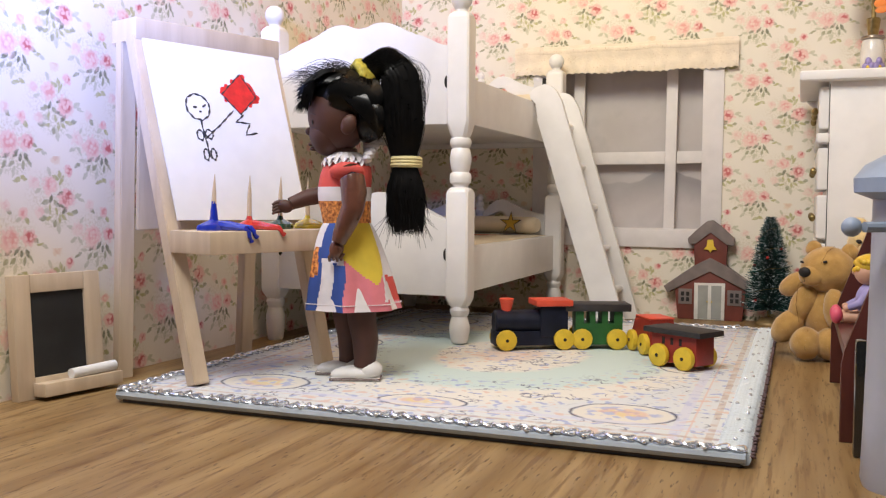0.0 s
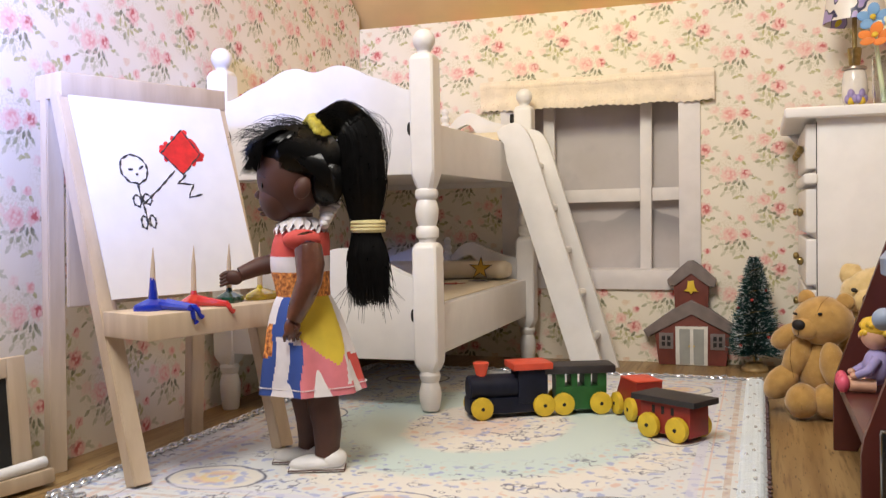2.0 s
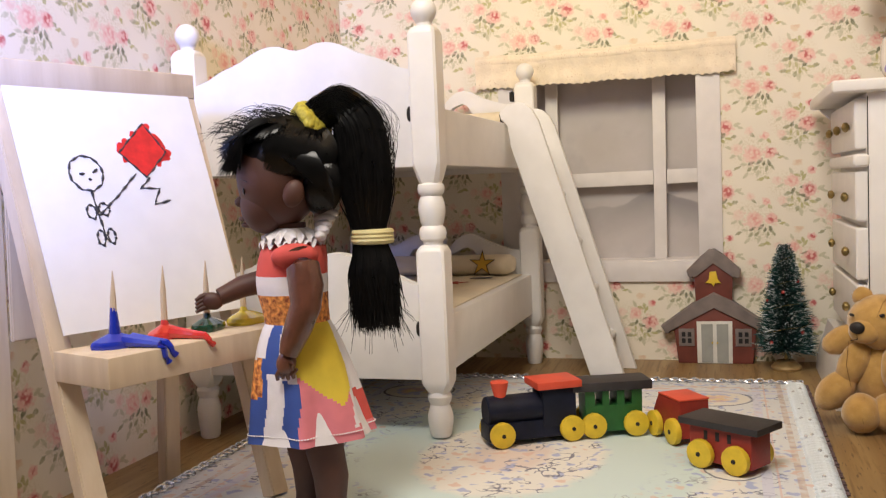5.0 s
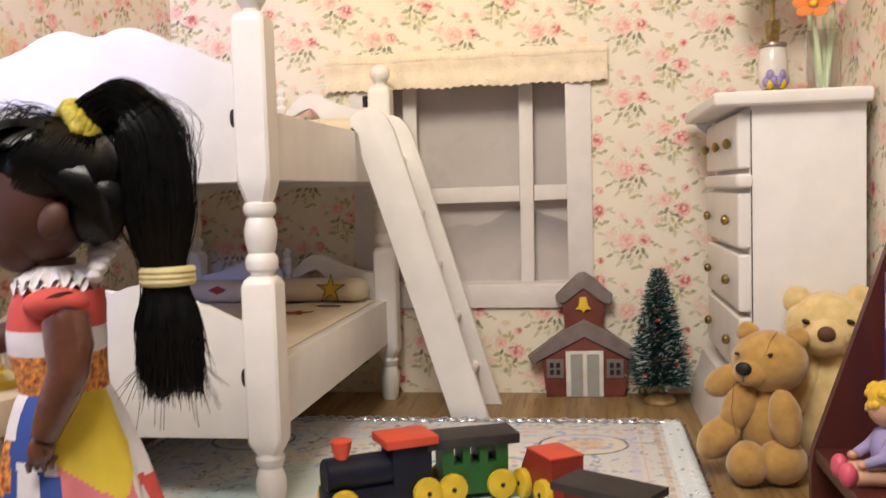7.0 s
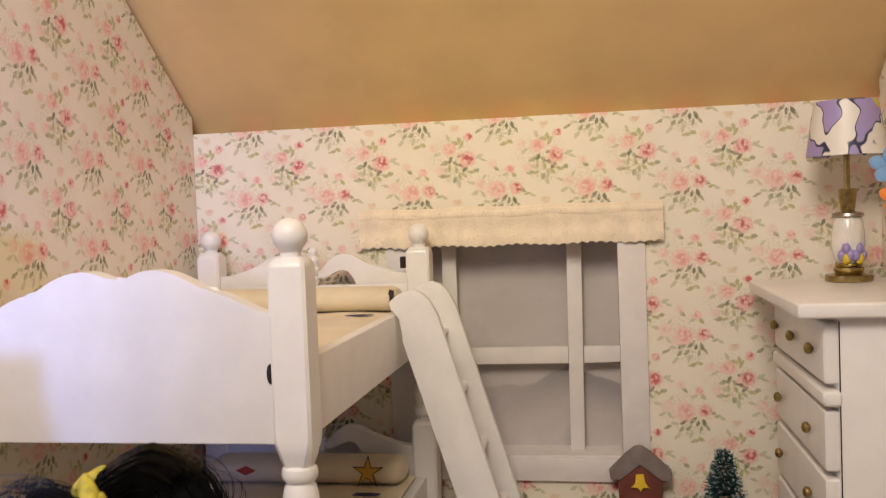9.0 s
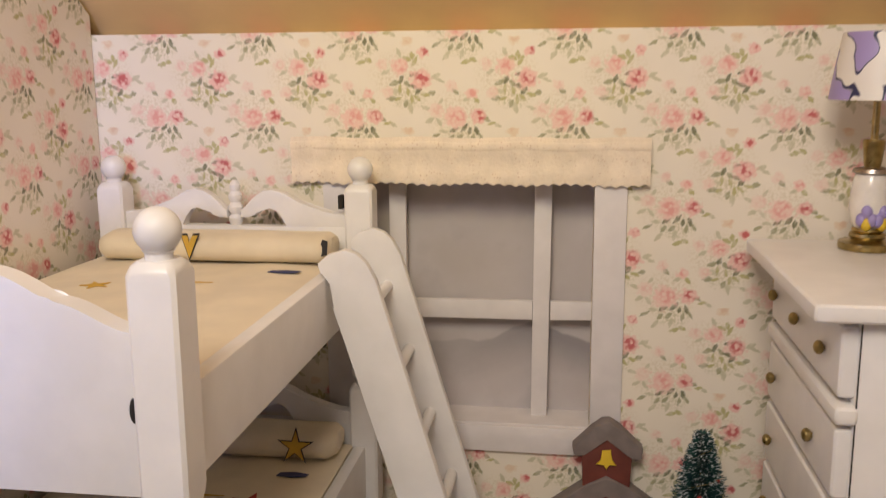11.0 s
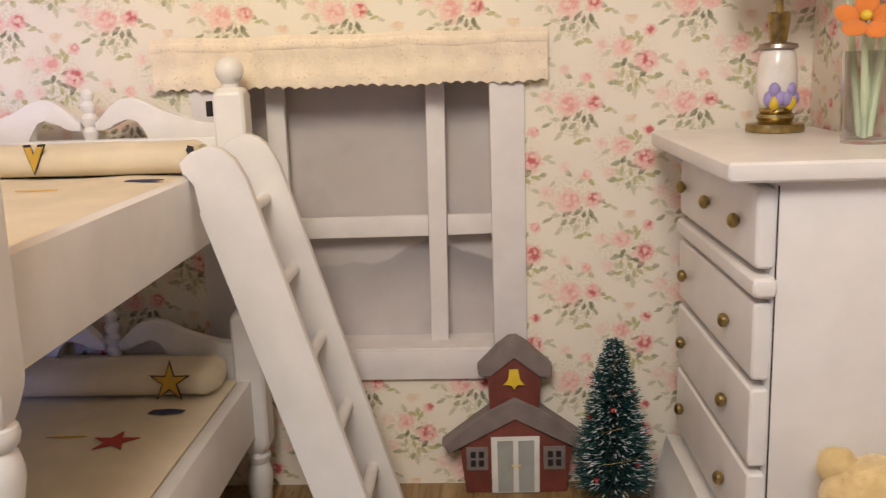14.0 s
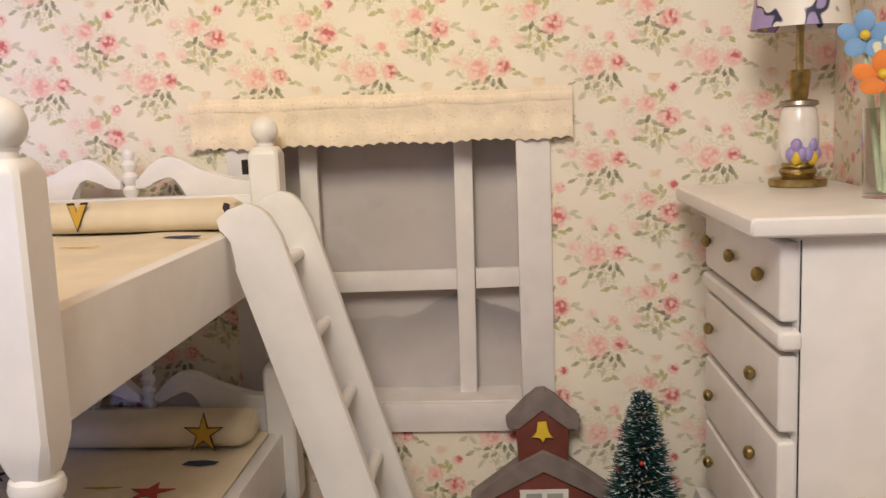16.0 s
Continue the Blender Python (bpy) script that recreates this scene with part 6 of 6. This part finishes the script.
part("socket", lathe([(0.0026, 0.0290), (0.0030, 0.0310), (0.0038, 0.0385), (0.0034, 0.0392)], 20), BRASS, lamp)
part("stem", lathe([(0.0013, 0.0388), (0.0013, 0.0600)], 12), BRASS, lamp)
bm = bmesh.new()
sides = 40
rings = []
for r, z in ((0.0162, 0.0530), (0.0157, 0.0565), (0.0143, 0.0660), (0.0126, 0.0760), (0.0120, 0.0760), (0.0138, 0.0660), (0.0156, 0.0530)):
    rings.append([bm.verts.new((r * math.cos(2 * math.pi * k / sides), r * math.sin(2 * math.pi * k / sides), z)) for k in range(sides)])
for a, b in zip(rings, rings[1:] + rings[:1]):
    for k in range(sides):
        bm.faces.new((a[k], a[(k + 1) % sides], b[(k + 1) % sides], b[k]))
part("shade", bm, FLOWERED, lamp, "white shade with purple flowers")

# ---- vase of felt flowers ----
GLASS = bpy.data.materials.new("clear_plastic")
GLASS.use_nodes = True
g = GLASS.node_tree.nodes["Principled BSDF"]
g.inputs["Transmission Weight"].default_value, g.inputs["Roughness"].default_value, g.inputs["IOR"].default_value = 1.0, 0.05, 1.3
flowers = thing("vase_of_flowers", pose(0.0530, 0.5400, 0.1415), "clear vase with bright felt flowers standing on the dresser", "vase")
bm = lathe([(0.0066, 0), (0.0066, 0.0006), (0.0072, 0.0260), (0.0068, 0.0260), (0.0061, 0.0012)], 24)
vase_part = part("vase", bm, GLASS, flowers, "clear plastic tumbler vase")
vase_part.visible_shadow = False
STEM = mat("pale_green_stem", (0.56, 0.64, 0.42), 0.5, bump=0)


def felt(name, col):
    return mat(name, col, 0.9, bump=0.6, bscale=1400, sheen=0.3)


for col, x, y, z, face, r in (((0.68, 0.21, 0.035), -0.0068, -0.0130, 0.0345, (52, 0, -20), 0.0062), ((0.19, 0.36, 0.62), -0.0060, 0.0035, 0.0465, (70, 0, -15), 0.0058), ((0.74, 0.72, 0.52), 0.0008, 0.0010, 0.0415, (66, 0, 10), 0.0046), ((0.70, 0.36, 0.36), 0.0040, -0.002, 0.0400, (60, 0, 30), 0.0045)):
    m_f = felt("felt", col)
    bloom = bmesh.new()
    for k in range(5):
        a = 2 * math.pi * k / 5 + 0.3
        ell(bloom, (r * 0.75 * math.cos(a), r * 0.75 * math.sin(a), 0.0008 * (k % 2)), (r * 0.62, r * 0.50, 0.0008), (0, -16, math.degrees(a)), 0, 14, 8)
    petals = part("bloom", bloom, m_f, flowers, "felt flower", m=pose(x, y, z, *face))
    bm = bmesh.new()
    ell(bm, (0, 0, 0.0012), (r * 0.26, r * 0.26, 0.0012), u=12, v=8)
    part("flower_centre", bm, YELLOW, petals)
    bm = bmesh.new()
    sweep(bm, [(x * 0.2, y * 0.2, 0.002), (x * 0.6, y * 0.6, z * 0.5), (x, y + 0.0012, z - 0.0004)], [0.0011, 0.0011, 0.0007], 8)
    part("stem", bm, STEM, flowers, "pale green stem")

# ---- dark red settle with what sits on it ----
MAHOG = mat("mahogany_paint", (0.075, 0.016, 0.012), 0.42, var=0.2, scale=60, bump=0.2, coat=0.2, stretch=(1, 1, 0.2))
settle = thing("toy_settle", pose(0.0195, 0.3680, 0), "dark mahogany-red toy settle against the wall", "bench")
side = [(0, 0), (0.0085, 0), (0.0110, 0.0060), (0.0230, 0.0060), (0.0260, 0), (0.0345, 0), (0.0345, 0.0960), (0.0235, 0.0960), (0.0205, 0.0860), (0.0008, 0.0290), (0.0, 0.0240)]
for y in (-0.0540, 0.0490):
    part("side_panel", prism(side, 0.0036, 0.0006, m=pose(0, y, 0)), MAHOG, settle)
part("seat", box(0.0010, 0.0330, -0.0504, 0.0490, 0.0250, 0.0292, 0.0006), MAHOG, settle)
part("back", box(0.0310, 0.0342, -0.0504, 0.0490, 0.0293, 0.0950, 0.0006), MAHOG, settle)

bm = bmesh.new()
SK = mat("peach_vinyl", (0.62, 0.36, 0.24), 0.45, bump=0)
YH = mat("yellow_vinyl_hair", (0.70, 0.46, 0.03), 0.4, bump=0.5, bscale=500)
PUR = mat("lilac_cloth", (0.34, 0.30, 0.56), 0.8, bump=0.4)
SHOEP = mat("pink_shoe", (0.66, 0.10, 0.17), 0.45, bump=0)
ell(bm, (0.0060, 0, 0.0270), (0.0070, 0.0070, 0.0074), mi=0, u=20, v=14)
ell(bm, (0.0068, 0, 0.0305), (0.0076, 0.0078, 0.0056), mi=1, u=20, v=12)
for k in range(22):
    a = k * 2.4
    ell(bm, (0.0068 + 0.0066 * math.cos(a), 0.0068 * math.sin(a), 0.0300 + 0.0030 * math.sin(k)), (0.0021, 0.0021, 0.0018), mi=1, u=8, v=6)
ell(bm, (-0.0008, 0, 0.0262), (0.0012, 0.0011, 0.0010), mi=0, u=8, v=6)
ell(bm, (0.0062, 0, 0.0120), (0.0062, 0.0066, 0.0090), mi=2, u=18, v=12)
for s in (-1, 1):
    sweep(bm, [(0.0055, s * 0.0060, 0.0165), (0.0020, s * 0.0082, 0.0110), (-0.0030, s * 0.0066, 0.0085)], [0.0026, 0.0023, 0.0018], 10, 2)
    ell(bm, (-0.0042, s * 0.0062, 0.0082), (0.0019, 0.0016, 0.0016), mi=0, u=10, v=8)
    sweep(bm, [(0.0050, s * 0.0040, 0.0036), (-0.0060, s * 0.0052, 0.0036)], [0.0034, 0.0028], 12, 0)
    ell(bm, (-0.0088, s * 0.0054, 0.0044), (0.0030, 0.0036, 0.0044), mi=3, u=12, v=10)
small = part("small_doll", bm, [SK, YH, PUR, SHOEP], angle=50, m=pose(0.0266, 0.3850, 0.0293) @ Matrix.Scale(0.74, 4))
tagged(small, "small yellow-haired doll in lilac sitting on the settle", "doll")
box_thing = thing("toy_box", pose(0.0420, 0.4040, 0.0293), "bright blue printed toy box standing on the settle", "toy box")
part("carton", box(-0.0040, 0.0080, -0.0080, 0.0080, 0, 0.0520, 0.0005), mat("blue_card", (0.06, 0.09, 0.42), 0.5), box_thing)
part("printed_panel", box(-0.0043, -0.0041, -0.0060, 0.0060, 0.036, 0.046), mat("pale_card", (0.62, 0.66, 0.72), 0.5), box_thing, "pale printed panel")

# ---- toy cot post and black case beside the camera's start ----
COT = mat("pale_blue_gloss", (0.28, 0.34, 0.46), 0.45, var=0.1, scale=120)
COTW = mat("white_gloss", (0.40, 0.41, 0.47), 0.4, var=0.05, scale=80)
cot = thing("toy_cot", pose(0.0345, 0.2700, 0), "white toy cot with pale blue cap and knob", "toy cot")
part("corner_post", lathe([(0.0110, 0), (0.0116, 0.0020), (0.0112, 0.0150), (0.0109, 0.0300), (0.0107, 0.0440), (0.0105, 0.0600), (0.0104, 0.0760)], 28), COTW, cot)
part("cap", lathe([(0.0105, 0.0760), (0.0150, 0.0778), (0.0152, 0.0815), (0.0125, 0.0850), (0.0080, 0.0875)], 28), COT, cot, "pale blue rounded cap")
bm = bmesh.new()
ell(bm, (-0.0160, -0.0150, 0.0690), (0.0025, 0.0025, 0.0025), u=18, v=12)
sweep(bm, [(-0.0130, -0.0140, 0.0690), (-0.006, -0.010, 0.0690)], 0.0014, 10)
part("knob", bm, COT, cot, "pale blue ball knob")
part("end_panel", box(-0.0040, 0.0280, -0.0040, 0.0040, 0.0120, 0.0700, 0.0008), COT, cot)
case = thing("toy_case", pose(0.0225, 0.2830, 0), "narrow glossy black toy case standing on the floor", "toy case")
part("shell", box(0, 0.0200, 0.0130, 0.0190, 0, 0.0350, 0.0012), mat("black_gloss", (0.012, 0.012, 0.012), 0.15, coat=0.6), case)
